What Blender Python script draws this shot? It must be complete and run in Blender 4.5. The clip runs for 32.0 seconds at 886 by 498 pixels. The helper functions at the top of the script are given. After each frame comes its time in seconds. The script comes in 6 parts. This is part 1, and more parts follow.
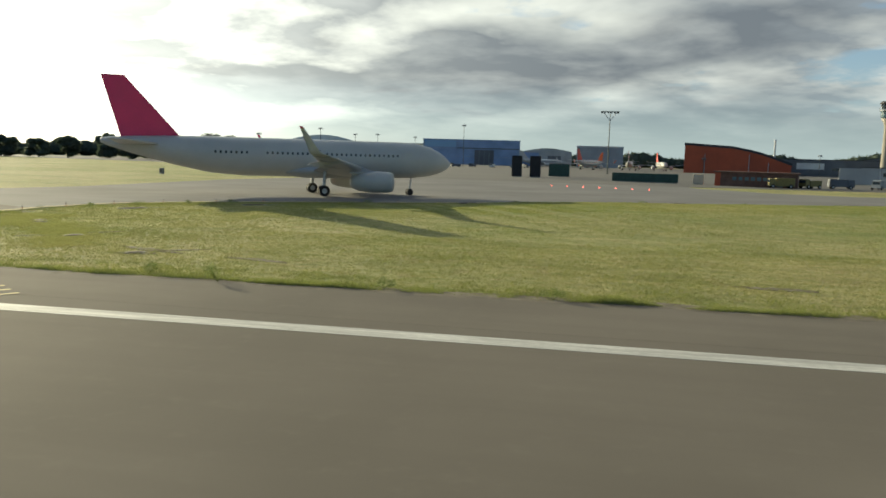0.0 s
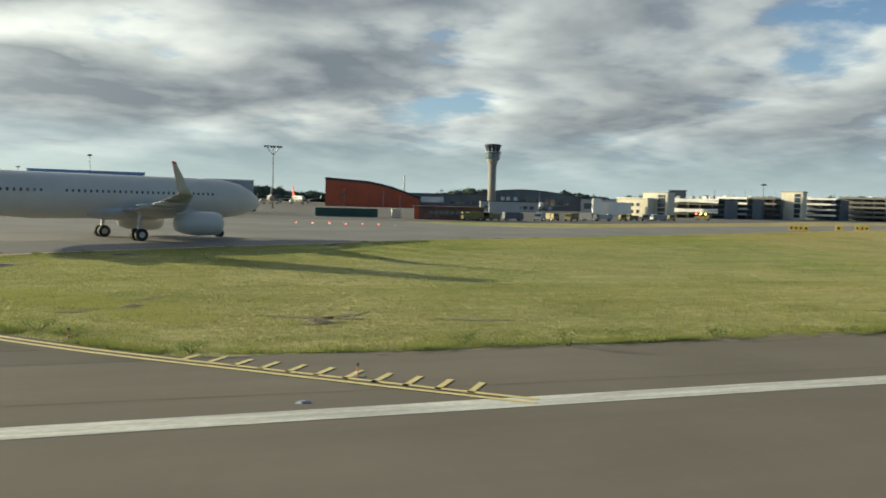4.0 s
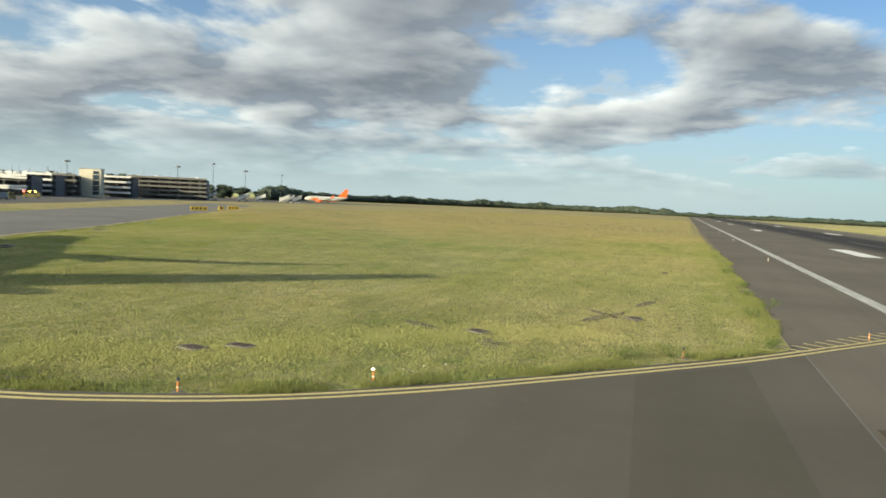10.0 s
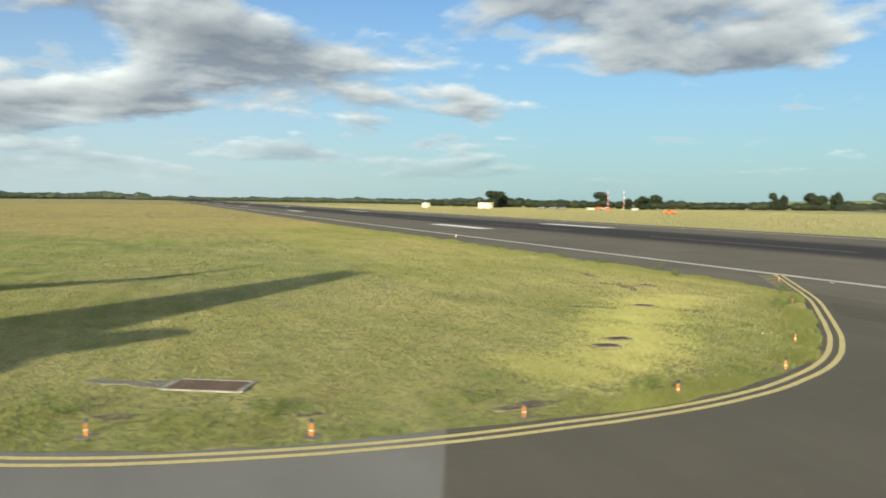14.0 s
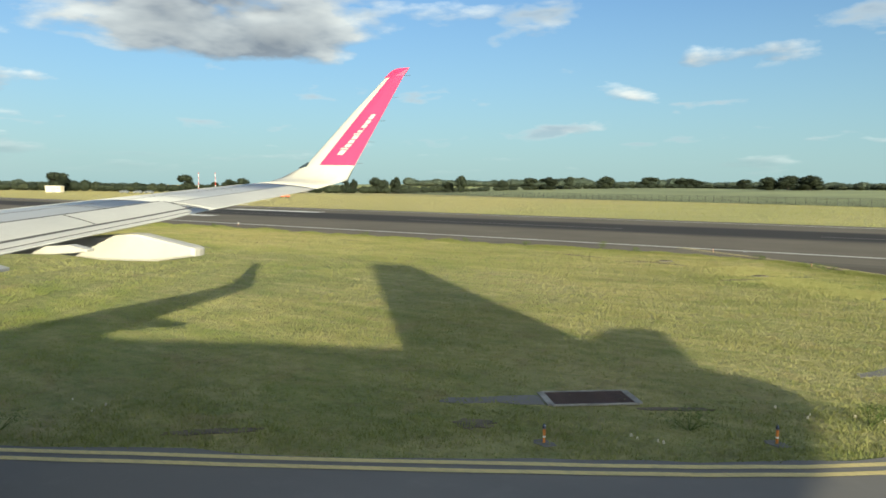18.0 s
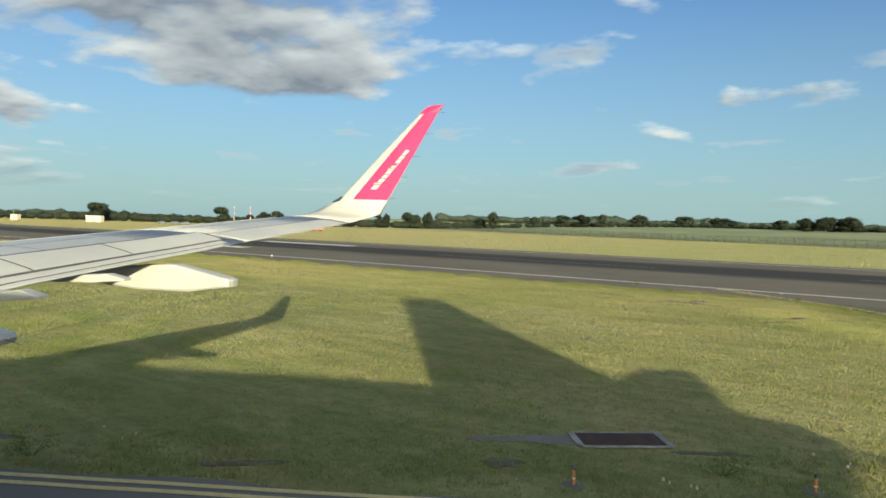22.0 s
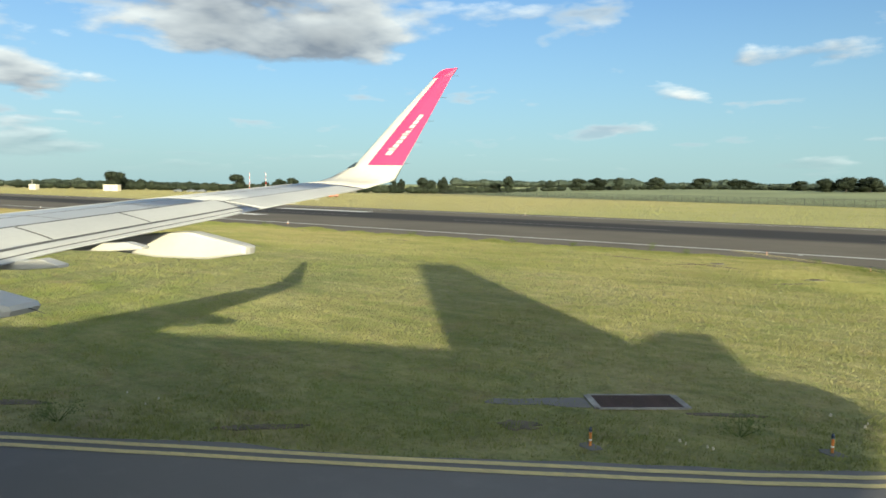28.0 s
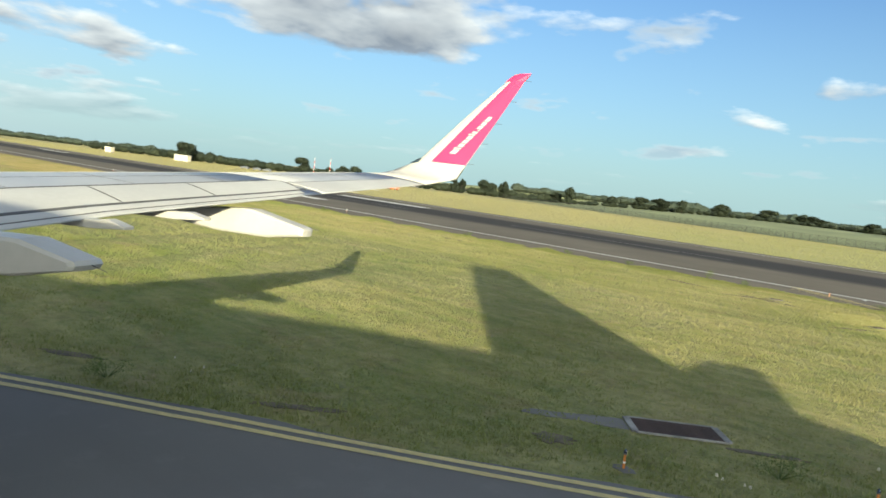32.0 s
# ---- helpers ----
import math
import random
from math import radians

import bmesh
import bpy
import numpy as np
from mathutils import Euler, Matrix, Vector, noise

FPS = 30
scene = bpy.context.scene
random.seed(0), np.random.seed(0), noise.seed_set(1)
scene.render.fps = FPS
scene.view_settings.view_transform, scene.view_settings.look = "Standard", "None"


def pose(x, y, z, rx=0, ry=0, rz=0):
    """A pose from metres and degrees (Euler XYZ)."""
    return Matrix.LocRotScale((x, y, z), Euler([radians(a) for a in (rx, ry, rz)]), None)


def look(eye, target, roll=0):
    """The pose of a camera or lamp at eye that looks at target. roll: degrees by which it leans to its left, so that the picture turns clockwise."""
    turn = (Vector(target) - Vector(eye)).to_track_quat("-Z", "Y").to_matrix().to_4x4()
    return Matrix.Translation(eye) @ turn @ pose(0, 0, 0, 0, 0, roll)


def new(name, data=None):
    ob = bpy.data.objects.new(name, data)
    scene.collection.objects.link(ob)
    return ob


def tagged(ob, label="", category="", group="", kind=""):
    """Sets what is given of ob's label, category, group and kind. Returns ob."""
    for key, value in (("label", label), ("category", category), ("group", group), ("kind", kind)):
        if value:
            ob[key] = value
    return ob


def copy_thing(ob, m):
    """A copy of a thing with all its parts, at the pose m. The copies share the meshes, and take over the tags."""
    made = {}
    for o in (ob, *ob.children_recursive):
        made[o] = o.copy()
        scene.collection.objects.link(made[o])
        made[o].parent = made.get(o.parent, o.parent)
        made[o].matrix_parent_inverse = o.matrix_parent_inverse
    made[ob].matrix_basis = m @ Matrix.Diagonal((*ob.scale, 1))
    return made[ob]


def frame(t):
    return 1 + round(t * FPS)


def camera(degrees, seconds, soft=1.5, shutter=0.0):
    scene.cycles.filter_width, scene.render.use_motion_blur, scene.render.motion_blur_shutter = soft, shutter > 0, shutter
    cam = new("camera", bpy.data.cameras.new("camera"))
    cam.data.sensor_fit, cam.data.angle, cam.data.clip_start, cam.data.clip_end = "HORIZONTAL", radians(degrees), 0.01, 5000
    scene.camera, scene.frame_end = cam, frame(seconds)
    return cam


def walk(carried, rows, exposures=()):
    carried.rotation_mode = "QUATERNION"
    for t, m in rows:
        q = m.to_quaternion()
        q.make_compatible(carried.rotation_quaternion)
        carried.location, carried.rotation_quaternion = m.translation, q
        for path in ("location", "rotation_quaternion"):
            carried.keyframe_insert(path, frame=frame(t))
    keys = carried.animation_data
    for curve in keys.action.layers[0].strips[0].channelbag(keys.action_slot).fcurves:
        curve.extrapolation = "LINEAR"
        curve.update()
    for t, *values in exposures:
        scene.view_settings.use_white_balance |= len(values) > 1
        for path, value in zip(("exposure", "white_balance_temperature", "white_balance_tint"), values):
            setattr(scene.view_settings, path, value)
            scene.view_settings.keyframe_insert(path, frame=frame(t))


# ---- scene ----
cam = camera(60.06, 32.0, soft=1.65, shutter=0.3)
PATH = [
    (0.0, pose(17.445, 18.171, 4.4, 83.235, -1.531, 190.911)),
    (0.5, pose(20.516, 18.191, 4.4, 83.081, -1.270, 189.377)),
    (1.0, pose(23.512, 18.120, 4.4, 83.622, -1.299, 187.059)),
    (1.5, pose(26.437, 17.951, 4.4, 84.314, -1.263, 184.247)),
    (2.0, pose(29.315, 17.656, 4.4, 85.746, -1.154, 181.150)),
    (2.5, pose(32.192, 17.229, 4.4, 85.948, -1.237, 175.429)),
    (3.0, pose(35.070, 16.698, 4.4, 86.063, -0.969, 171.276)),
    (3.5, pose(38.031, 16.077, 4.4, 86.195, -0.912, 166.743)),
    (4.0, pose(41.065, 15.342, 4.4, 86.436, -1.556, 161.791)),
    (4.5, pose(44.118, 14.457, 4.4, 86.718, -2.559, 156.629)),
    (5.0, pose(47.119, 13.378, 4.4, 86.973, -3.584, 151.466)),
    (5.5, pose(50.003, 12.065, 4.4, 87.132, -4.290, 146.511)),
    (6.0, pose(52.742, 10.491, 4.4, 87.126, -4.339, 141.972)),
    (6.5, pose(55.367, 8.651, 4.4, 87.262, -4.068, 137.467)),
    (7.0, pose(57.859, 6.573, 4.4, 87.167, -3.689, 132.695)),
    (7.5, pose(60.205, 4.229, 4.4, 87.158, -3.406, 128.201)),
    (8.0, pose(62.407, 1.683, 4.4, 87.264, -3.417, 123.923)),
    (8.5, pose(64.442, -1.019, 4.4, 86.863, -2.927, 119.581)),
    (9.0, pose(66.227, -3.867, 4.4, 86.429, -2.277, 115.681)),
    (9.5, pose(67.693, -6.828, 4.4, 86.285, -2.083, 111.744)),
    (10.0, pose(68.873, -9.870, 4.4, 86.569, -2.488, 107.581)),
    (10.5, pose(69.867, -12.966, 4.4, 86.998, -3.968, 101.310)),
    (11.0, pose(70.677, -16.054, 4.4, 87.923, -5.531, 95.411)),
    (11.5, pose(71.216, -19.077, 4.4, 88.162, -4.195, 91.503)),
    (12.0, pose(71.491, -22.080, 4.4, 87.706, -3.521, 87.416)),
    (12.5, pose(71.510, -25.033, 4.4, 87.306, -4.019, 83.386)),
    (13.0, pose(71.379, -27.916, 4.4, 86.595, -2.153, 79.251)),
    (13.5, pose(71.133, -30.753, 4.4, 86.334, -0.369, 74.951)),
    (13.75, pose(70.802, -32.801, 4.4, 86.324, -0.413, 72.598)),
    (14.0, pose(70.107, -35.984, 4.4, 86.307, -0.481, 68.921)),
    (14.25, pose(68.771, -39.872, 4.4, 86.286, -0.567, 64.290)),
    (14.5, pose(66.699, -44.014, 4.4, 86.263, -0.663, 59.074)),
    (14.75, pose(63.872, -47.933, 4.4, 86.239, -0.764, 53.646)),
    (15.0, pose(60.663, -51.363, 4.4, 86.215, -0.862, 48.374)),
    (15.25, pose(57.473, -54.140, 4.4, 86.194, -0.950, 43.629)),
    (15.5, pose(54.725, -56.199, 4.4, 86.177, -1.021, 39.782)),
    (15.75, pose(52.843, -57.525, 4.4, 86.166, -1.069, 37.202)),
    (16.0, pose(52.141, -57.987, 4.4, 86.161, -1.086, 36.259)),
    (16.5, pose(52.141, -57.987, 4.4, 85.895, -1.418, 35.755)),
    (17.0, pose(52.141, -57.987, 4.4, 85.750, -1.290, 35.036)),
    (17.5, pose(52.141, -57.987, 4.4, 85.525, -0.622, 34.939)),
    (18.0, pose(52.141, -57.987, 4.4, 85.367, -0.621, 34.843)),
    (18.5, pose(52.141, -57.987, 4.4, 85.558, -1.905, 35.842)),
    (19.0, pose(52.141, -57.987, 4.4, 85.712, -4.556, 35.599)),
    (19.5, pose(52.141, -57.987, 4.4, 85.523, -4.782, 34.974)),
    (20.0, pose(52.141, -57.987, 4.4, 85.444, -2.639, 33.651)),
    (20.5, pose(52.141, -57.987, 4.4, 86.637, -1.724, 35.402)),
    (21.0, pose(52.141, -57.987, 4.4, 88.816, -1.686, 37.606)),
    (21.5, pose(52.141, -57.987, 4.4, 89.309, -1.640, 38.063)),
    (22.0, pose(52.141, -57.987, 4.4, 87.981, -1.549, 37.234)),
    (22.5, pose(52.141, -57.987, 4.4, 87.184, -1.232, 37.076)),
    (23.0, pose(52.141, -57.987, 4.4, 87.052, -1.048, 37.187)),
    (23.5, pose(52.141, -57.987, 4.4, 87.109, -1.103, 37.664)),
    (24.0, pose(52.141, -57.987, 4.4, 86.776, -1.050, 38.151)),
    (24.5, pose(52.141, -57.987, 4.4, 86.400, -0.970, 38.284)),
    (25.0, pose(52.141, -57.987, 4.4, 86.269, -1.089, 38.370)),
    (25.5, pose(52.141, -57.987, 4.4, 86.074, -0.959, 38.350)),
    (27.5, pose(52.141, -57.987, 4.4, 85.401, -0.548, 38.260)),
    (28.0, pose(52.141, -57.987, 4.4, 85.342, -0.859, 38.361)),
    (28.5, pose(52.141, -57.987, 4.4, 85.251, -1.129, 38.560)),
    (29.0, pose(52.141, -57.987, 4.4, 85.456, -2.655, 41.019)),
    (29.5, pose(52.141, -57.987, 4.4, 84.566, -4.656, 44.637)),
    (30.0, pose(52.141, -57.987, 4.4, 83.035, -6.301, 46.279)),
    (30.5, pose(52.141, -57.987, 4.4, 83.059, -8.234, 45.702)),
    (31.0, pose(52.141, -57.987, 4.4, 83.875, -8.203, 44.512)),
    (31.5, pose(52.141, -57.987, 4.4, 84.720, -7.834, 43.528)),
    (32.0, pose(52.141, -57.987, 4.4, 85.112, -6.872, 42.906)),
]
walk(cam, PATH, [(0.0, 0.61, 6200, 4), (3.0, 0.65, 6150, 4), (6.0, 0.85, 6100, 5), (13.0, 0.85, 6050, 6), (16.0, 0.81, 6000, 5), (18.0, 0.86, 6000, 5), (20.0, 0.97, 6000, 5), (21.0, 0.74, 6000, 5), (22.0, 0.69, 6000, 5), (23.0, 0.76, 6000, 5), (25.0, 0.79, 6000, 5), (28.0, 0.93, 5950, 5), (30.0, 1.09, 5950, 6), (31.0, 1.10, 5950, 6), (32.0, 1.01, 5950, 6)])

# ---- light: low evening sun under broken cloud ----
SUN_AZ, SUN_EL = radians(-35.6), radians(13.5)
SUN_DIR = Vector((math.cos(SUN_AZ) * math.cos(SUN_EL), math.sin(SUN_AZ) * math.cos(SUN_EL), math.sin(SUN_EL)))
sun = new("sun", bpy.data.lights.new("sun", "SUN"))
sun.data.energy, sun.data.angle, sun.data.color = 5.0, radians(0.6), (1.0, 0.84, 0.53)
sun.matrix_world = look(SUN_DIR * 50, (0, 0, 0))


class Nodes:
    """A short way to wire shader nodes."""

    def __init__(self, tree):
        self.t = tree
        tree.nodes.clear()

    def add(self, kind):
        return self.t.nodes.new(kind)

    def link(self, a, b):
        self.t.links.new(a, b)

    def math(self, op, a, b=None, c=None, clamp=False):
        n = self.t.nodes.new("ShaderNodeMath")
        n.operation, n.use_clamp = op, clamp
        for i, v in enumerate((a, b, c)):
            if v is None:
                continue
            if isinstance(v, (int, float)):
                n.inputs[i].default_value = v
            else:
                self.link(v, n.inputs[i])
        return n.outputs[0]

    def noise(self, vec, scale, detail=4.0, rough=0.55, distort=0.0):
        n = self.t.nodes.new("ShaderNodeTexNoise")
        n.inputs["Scale"].default_value, n.inputs["Detail"].default_value = scale, detail
        n.inputs["Roughness"].default_value, n.inputs["Distortion"].default_value = rough, distort
        if vec is not None:
            self.link(vec, n.inputs["Vector"])
        return n.outputs["Fac"]

    def ramp(self, fac, stops):
        n = self.t.nodes.new("ShaderNodeValToRGB")
        e = n.color_ramp.elements
        while len(e) < len(stops):
            e.new(0.5)
        for el, (p, c) in zip(e, stops):
            el.position = p
            el.color = (*c, 1) if isinstance(c, tuple) else (c, c, c, 1)
        self.link(fac, n.inputs[0])
        return n.outputs[0]

    def mix(self, fac, a, b, mode="MIX"):
        n = self.t.nodes.new("ShaderNodeMix")
        n.data_type, n.blend_type = "RGBA", mode
        for s, v in ((n.inputs[0], fac), (n.inputs[6], a), (n.inputs[7], b)):
            if isinstance(v, (int, float)):
                s.default_value = v
            elif isinstance(v, tuple):
                s.default_value = (*v, 1)
            else:
                self.link(v, s)
        return n.outputs[2]

    def stretch(self, vec, scale):
        n = self.t.nodes.new("ShaderNodeMapping")
        n.inputs["Scale"].default_value = scale
        self.link(vec, n.inputs["Vector"])
        return n.outputs[0]


def make_sky():
    w = bpy.data.worlds.new("evening_sky")
    w.use_nodes = True
    scene.world = w
    g = Nodes(w.node_tree)
    co = g.add("ShaderNodeTexCoord").outputs["Generated"]
    sky = g.add("ShaderNodeTexSky")
    sky.sky_type, sky.sun_disc, sky.sun_elevation, sky.sun_rotation = "NISHITA", False, SUN_EL, math.pi / 2 - SUN_AZ
    sky.dust_density, sky.air_density, sky.ozone_density = 0.35, 1.0, 3.0
    sep = g.add("ShaderNodeSeparateXYZ")
    g.link(co, sep.inputs[0])
    x, y, z = sep.outputs
    # the cloud deck: directions meet a flat layer, which curves down to the horizon
    h = g.math("ADD", g.math("MAXIMUM", z, 0.0), 0.17)
    px, py = g.math("DIVIDE", x, h), g.math("DIVIDE", y, h)

    def deck(ox, oy, oz):
        c = g.add("ShaderNodeCombineXYZ")
        g.link(g.math("ADD", px, ox), c.inputs[0])
        g.link(g.math("ADD", py, oy), c.inputs[1])
        c.inputs[2].default_value = oz
        return c.outputs[0]

    big = g.noise(deck(2.3, 0.7, 4.0), 0.55, 2.0, 0.5)
    n1 = g.noise(deck(0.6, 1.3, 0), 1.12, 7.0, 0.535, 0.12)
    n2 = g.noise(deck(0.6 + SUN_DIR.x * 0.11, 1.3 + SUN_DIR.y * 0.11, 0.04), 1.12, 5.0, 0.48, 0.12)
    # thick cover over the southern half, thinning to the north
    south = g.math("ADD", g.math("MULTIPLY", y, -0.135), g.math("ADD", g.math("MULTIPLY", x, 0.02), 0.062))
    cover = g.math("ADD", g.math("ADD", n1, g.math("MULTIPLY", g.math("SUBTRACT", big, 0.5), 0.35)), south)
    # one larger heap of cloud stands in the north-west
    heap = g.math("ADD", g.math("POWER", g.math("ADD", px, 1.95), 2.0), g.math("POWER", g.math("SUBTRACT", py, 1.36), 2.0))
    heap = g.math("MULTIPLY", g.ramp(heap, [(0.0, 1.0), (0.9, 0.0)]), 0.115)
    cover = g.math("ADD", cover, heap)
    mask = g.ramp(cover, [(0.51, 0.0), (0.58, 1.0)])
    thick = g.ramp(cover, [(0.53, 0.0), (0.72, 1.0)])
    lit = g.math("ADD", g.math("MULTIPLY", g.math("SUBTRACT", n1, n2), 6.0), 0.34, clamp=True)
    # towards the sun the veil glows
    dot = g.add("ShaderNodeVectorMath")
    dot.operation = "DOT_PRODUCT"
    g.link(co, dot.inputs[0])
    dot.inputs[1].default_value = SUN_DIR
    near = g.math("POWER", g.math("MAXIMUM", dot.outputs["Value"], 0.0), 8.0)
    edge = g.mix(lit, (2.7, 2.95, 3.2), (10.4, 10.2, 9.0))
    core = g.mix(lit, (1.85, 1.96, 2.08), (4.2, 4.2, 4.0))
    # thin rims light up over a wide part of the sky round the sun
    wide = g.math("POWER", g.math("MAXIMUM", dot.outputs["Value"], 0.0), 3.0)
    edge = g.mix(1.0, edge, g.mix(wide, (0.0, 0.0, 0.0), (11.0, 10.0, 7.0)), "ADD")
    cloud = g.mix(thick, edge, core)
    glow = g.mix(near, (0.0, 0.0, 0.0), (42.0, 40.0, 33.0))
    open_sky = g.mix(1.0, g.mix(1.0, sky.outputs[0], (0.92, 0.98, 1.09), "MULTIPLY"), glow, "ADD")
    cloud = g.mix(1.0, cloud, g.mix(g.math("MULTIPLY", thick, 0.72), glow, (0.0, 0.0, 0.0)), "ADD")
    # haze hides the deck low down
    low = g.ramp(z, [(0.012, 0.0), (0.10, 1.0)])
    haze = g.math("MULTIPLY", g.ramp(z, [(0.0, 0.86), (0.13, 0.42), (0.30, 0.0)]), g.math("SUBTRACT", 1.0, near, clamp=True))
    north = g.ramp(y, [(0.0, 0.0), (0.5, 1.0)])
    open_sky = g.mix(haze, open_sky, g.mix(north, (4.5, 5.3, 5.3), (3.15, 4.6, 4.55)))
    # small flat shreds of cloud below the deck
    n3 = g.noise(deck(5.2, 3.1, 7.0), 2.3, 5.0, 0.5, 0.1)
    shred = g.math("MULTIPLY", g.ramp(n3, [(0.60, 0.0), (0.68, 0.75)]), g.ramp(z, [(0.03, 0.0), (0.08, 1.0)]))
    open_sky = g.mix(shred, open_sky, g.mix(g.ramp(n3, [(0.62, 0.0), (0.72, 1.0)]), (5.7, 6.0, 5.8), (3.7, 4.2, 4.5)))
    overhead = g.ramp(z, [(0.38, 0.94), (0.72, 0.50)])
    full = g.mix(g.math("MULTIPLY", g.math("MULTIPLY", mask, low), overhead), open_sky, cloud)
    bg = g.add("ShaderNodeBackground")
    bg.inputs[1].default_value = 0.070
    g.link(full, bg.inputs[0])
    out = g.add("ShaderNodeOutputWorld")
    g.link(bg.outputs[0], out.inputs[0])


make_sky()


# ---- materials ----
def material(name, base, rough=0.6, metal=0.0, vary=0.25, scale=3.0, fine=40.0, bump=0.15, second=None, spec=0.4, island=False, bumpscale=None):
    """A surface with broad stains and fine grain round a base colour."""
    m = bpy.data.materials.new(name)
    m.use_nodes = True
    g = Nodes(m.node_tree)
    out, b = g.add("ShaderNodeOutputMaterial"), g.add("ShaderNodeBsdfPrincipled")
    co = g.add("ShaderNodeTexCoord").outputs["Object"]
    broad, grain = g.noise(co, scale, 3.0), g.noise(co, fine, 2.0)
    dark = tuple(c * (1 - vary) for c in base)
    light = second or tuple(min(1, c * (1 + vary)) for c in base)
    col = g.mix(g.ramp(broad, [(0.35, 0.0), (0.65, 1.0)]), dark, light)
    col = g.mix(g.math("MULTIPLY", grain, 0.35), col, tuple(c * 0.6 for c in base))
    if island:
        info = g.add("ShaderNodeObjectInfo")
        col = g.mix(g.math("MULTIPLY", info.outputs["Random"], 0.4), col, tuple(c * 0.65 for c in base))
    g.link(col, b.inputs["Base Color"])
    g.link(g.math("ADD", g.math("MULTIPLY", broad, 0.2), rough - 0.1, clamp=True), b.inputs["Roughness"])
    b.inputs["Metallic"].default_value = metal
    b.inputs["Specular IOR Level"].default_value = spec
    if bump:
        bp = g.add("ShaderNodeBump")
        bp.inputs["Strength"].default_value, bp.inputs["Distance"].default_value = bump, 0.02
        g.link(g.noise(co, bumpscale or fine, 3.0), bp.inputs["Height"])
        g.link(bp.outputs[0], b.inputs["Normal"])
    g.link(b.outputs[0], out.inputs[0])
    return m


def meadow_colour(g, co, big, mid, straw=0.0):
    """Green and straw in broad drifts; straw wins on the mown ground far off."""
    col = g.mix(g.ramp(mid, [(0.34, 0.0), (0.68, 1.0)]), (0.165, 0.215, 0.058), (0.315, 0.305, 0.105))
    col = g.mix(g.math("MULTIPLY", g.ramp(big, [(0.40, 0.0), (0.62, 1.0)]), 0.8), col, (0.40, 0.345, 0.155))
    sep = g.add("ShaderNodeSeparateXYZ")
    g.link(co, sep.inputs[0])
    west = g.math("ADD", g.math("DIVIDE", sep.outputs[0], -90.0), g.math("MULTIPLY", g.math("SUBTRACT", big, 0.5), 1.6))
    col = g.mix(g.math("MULTIPLY", g.ramp(west, [(0.05, 0.0), (0.6, 1.0)]), 0.74), col, (0.38, 0.275, 0.14))
    dark = g.noise(g.stretch(co, (0.7, 1.3, 1.0)), 0.14, 5.0, 0.65, 0.8)
    col = g.mix(g.math("MULTIPLY", g.ramp(dark, [(0.50, 0.0), (0.66, 1.0)]), 0.5), col, (0.115, 0.15, 0.04))
    rows = g.noise(g.stretch(co, (0.10, 1.1, 1.0)), 1.0, 4.0, 0.6, 0.25)
    col = g.mix(g.math("MULTIPLY", g.ramp(rows, [(0.40, 0.24), (0.52, 0.0)]), 1.0), col, (0.15, 0.17, 0.05))
    col = g.mix(g.math("MULTIPLY", g.ramp(rows, [(0.54, 0.0), (0.68, 0.26)]), 1.0), col, (0.52, 0.45, 0.21))
    rough = g.noise(co, 0.9, 4.0, 0.7)
    pale = g.noise(g.stretch(co, (0.5, 1.0, 1.0)), 0.45, 6.0, 0.7, 0.5)
    col = g.mix(g.math("MULTIPLY", g.ramp(pale, [(0.52, 0.0), (0.66, 1.0)]), 0.6), col, (0.42, 0.38, 0.17))
    col = g.mix(g.math("MULTIPLY", g.ramp(rough, [(0.56, 0.0), (0.70, 1.0)]), 0.5), col, (0.17, 0.15, 0.07))
    clump = g.noise(g.stretch(co, (0.8, 1.2, 1.0)), 1.25, 4.0, 0.6, 0.4)
    col = g.mix(g.math("MULTIPLY", g.ramp(clump, [(0.52, 0.0), (0.64, 1.0)]), 0.42), col, (0.125, 0.185, 0.045))
    worn = g.noise(co, 0.6, 5.0, 0.65, 0.6)
    col = g.mix(g.math("MULTIPLY", g.ramp(worn, [(0.55, 0.0), (0.66, 1.0)]), 0.45), col, (0.30, 0.225, 0.115))
    col = g.mix(1.0, col, (0.98, 1.0, 1.13), "MULTIPLY")
    return g.mix(straw, col, (0.55, 0.52, 0.24)) if straw else col


def grass_blades(name, straw=0.0):
    """Thin leaves that let some light through."""
    m = bpy.data.materials.new(name)
    m.use_nodes = True
    g = Nodes(m.node_tree)
    out, d, t, mx = g.add("ShaderNodeOutputMaterial"), g.add("ShaderNodeBsdfDiffuse"), g.add("ShaderNodeBsdfTranslucent"), g.add("ShaderNodeMixShader")
    co = g.add("ShaderNodeTexCoord").outputs["Object"]
    col = meadow_colour(g, co, g.noise(co, 0.035, 4.0), g.noise(co, 0.33, 5.0, 0.6), straw)
    geo = g.add("ShaderNodeNewGeometry")
    col = g.mix(g.math("MULTIPLY", geo.outputs["Random Per Island"], 0.3), col, (0.14, 0.17, 0.05))
    g.link(col, d.inputs[0])
    g.link(g.mix(0.5, col, (0.36, 0.39, 0.10)), t.inputs[0])
    mx.inputs[0].default_value = 0.34
    g.link(d.outputs[0], mx.inputs[1])
    g.link(t.outputs[0], mx.inputs[2])
    g.link(mx.outputs[0], out.inputs[0])
    return m


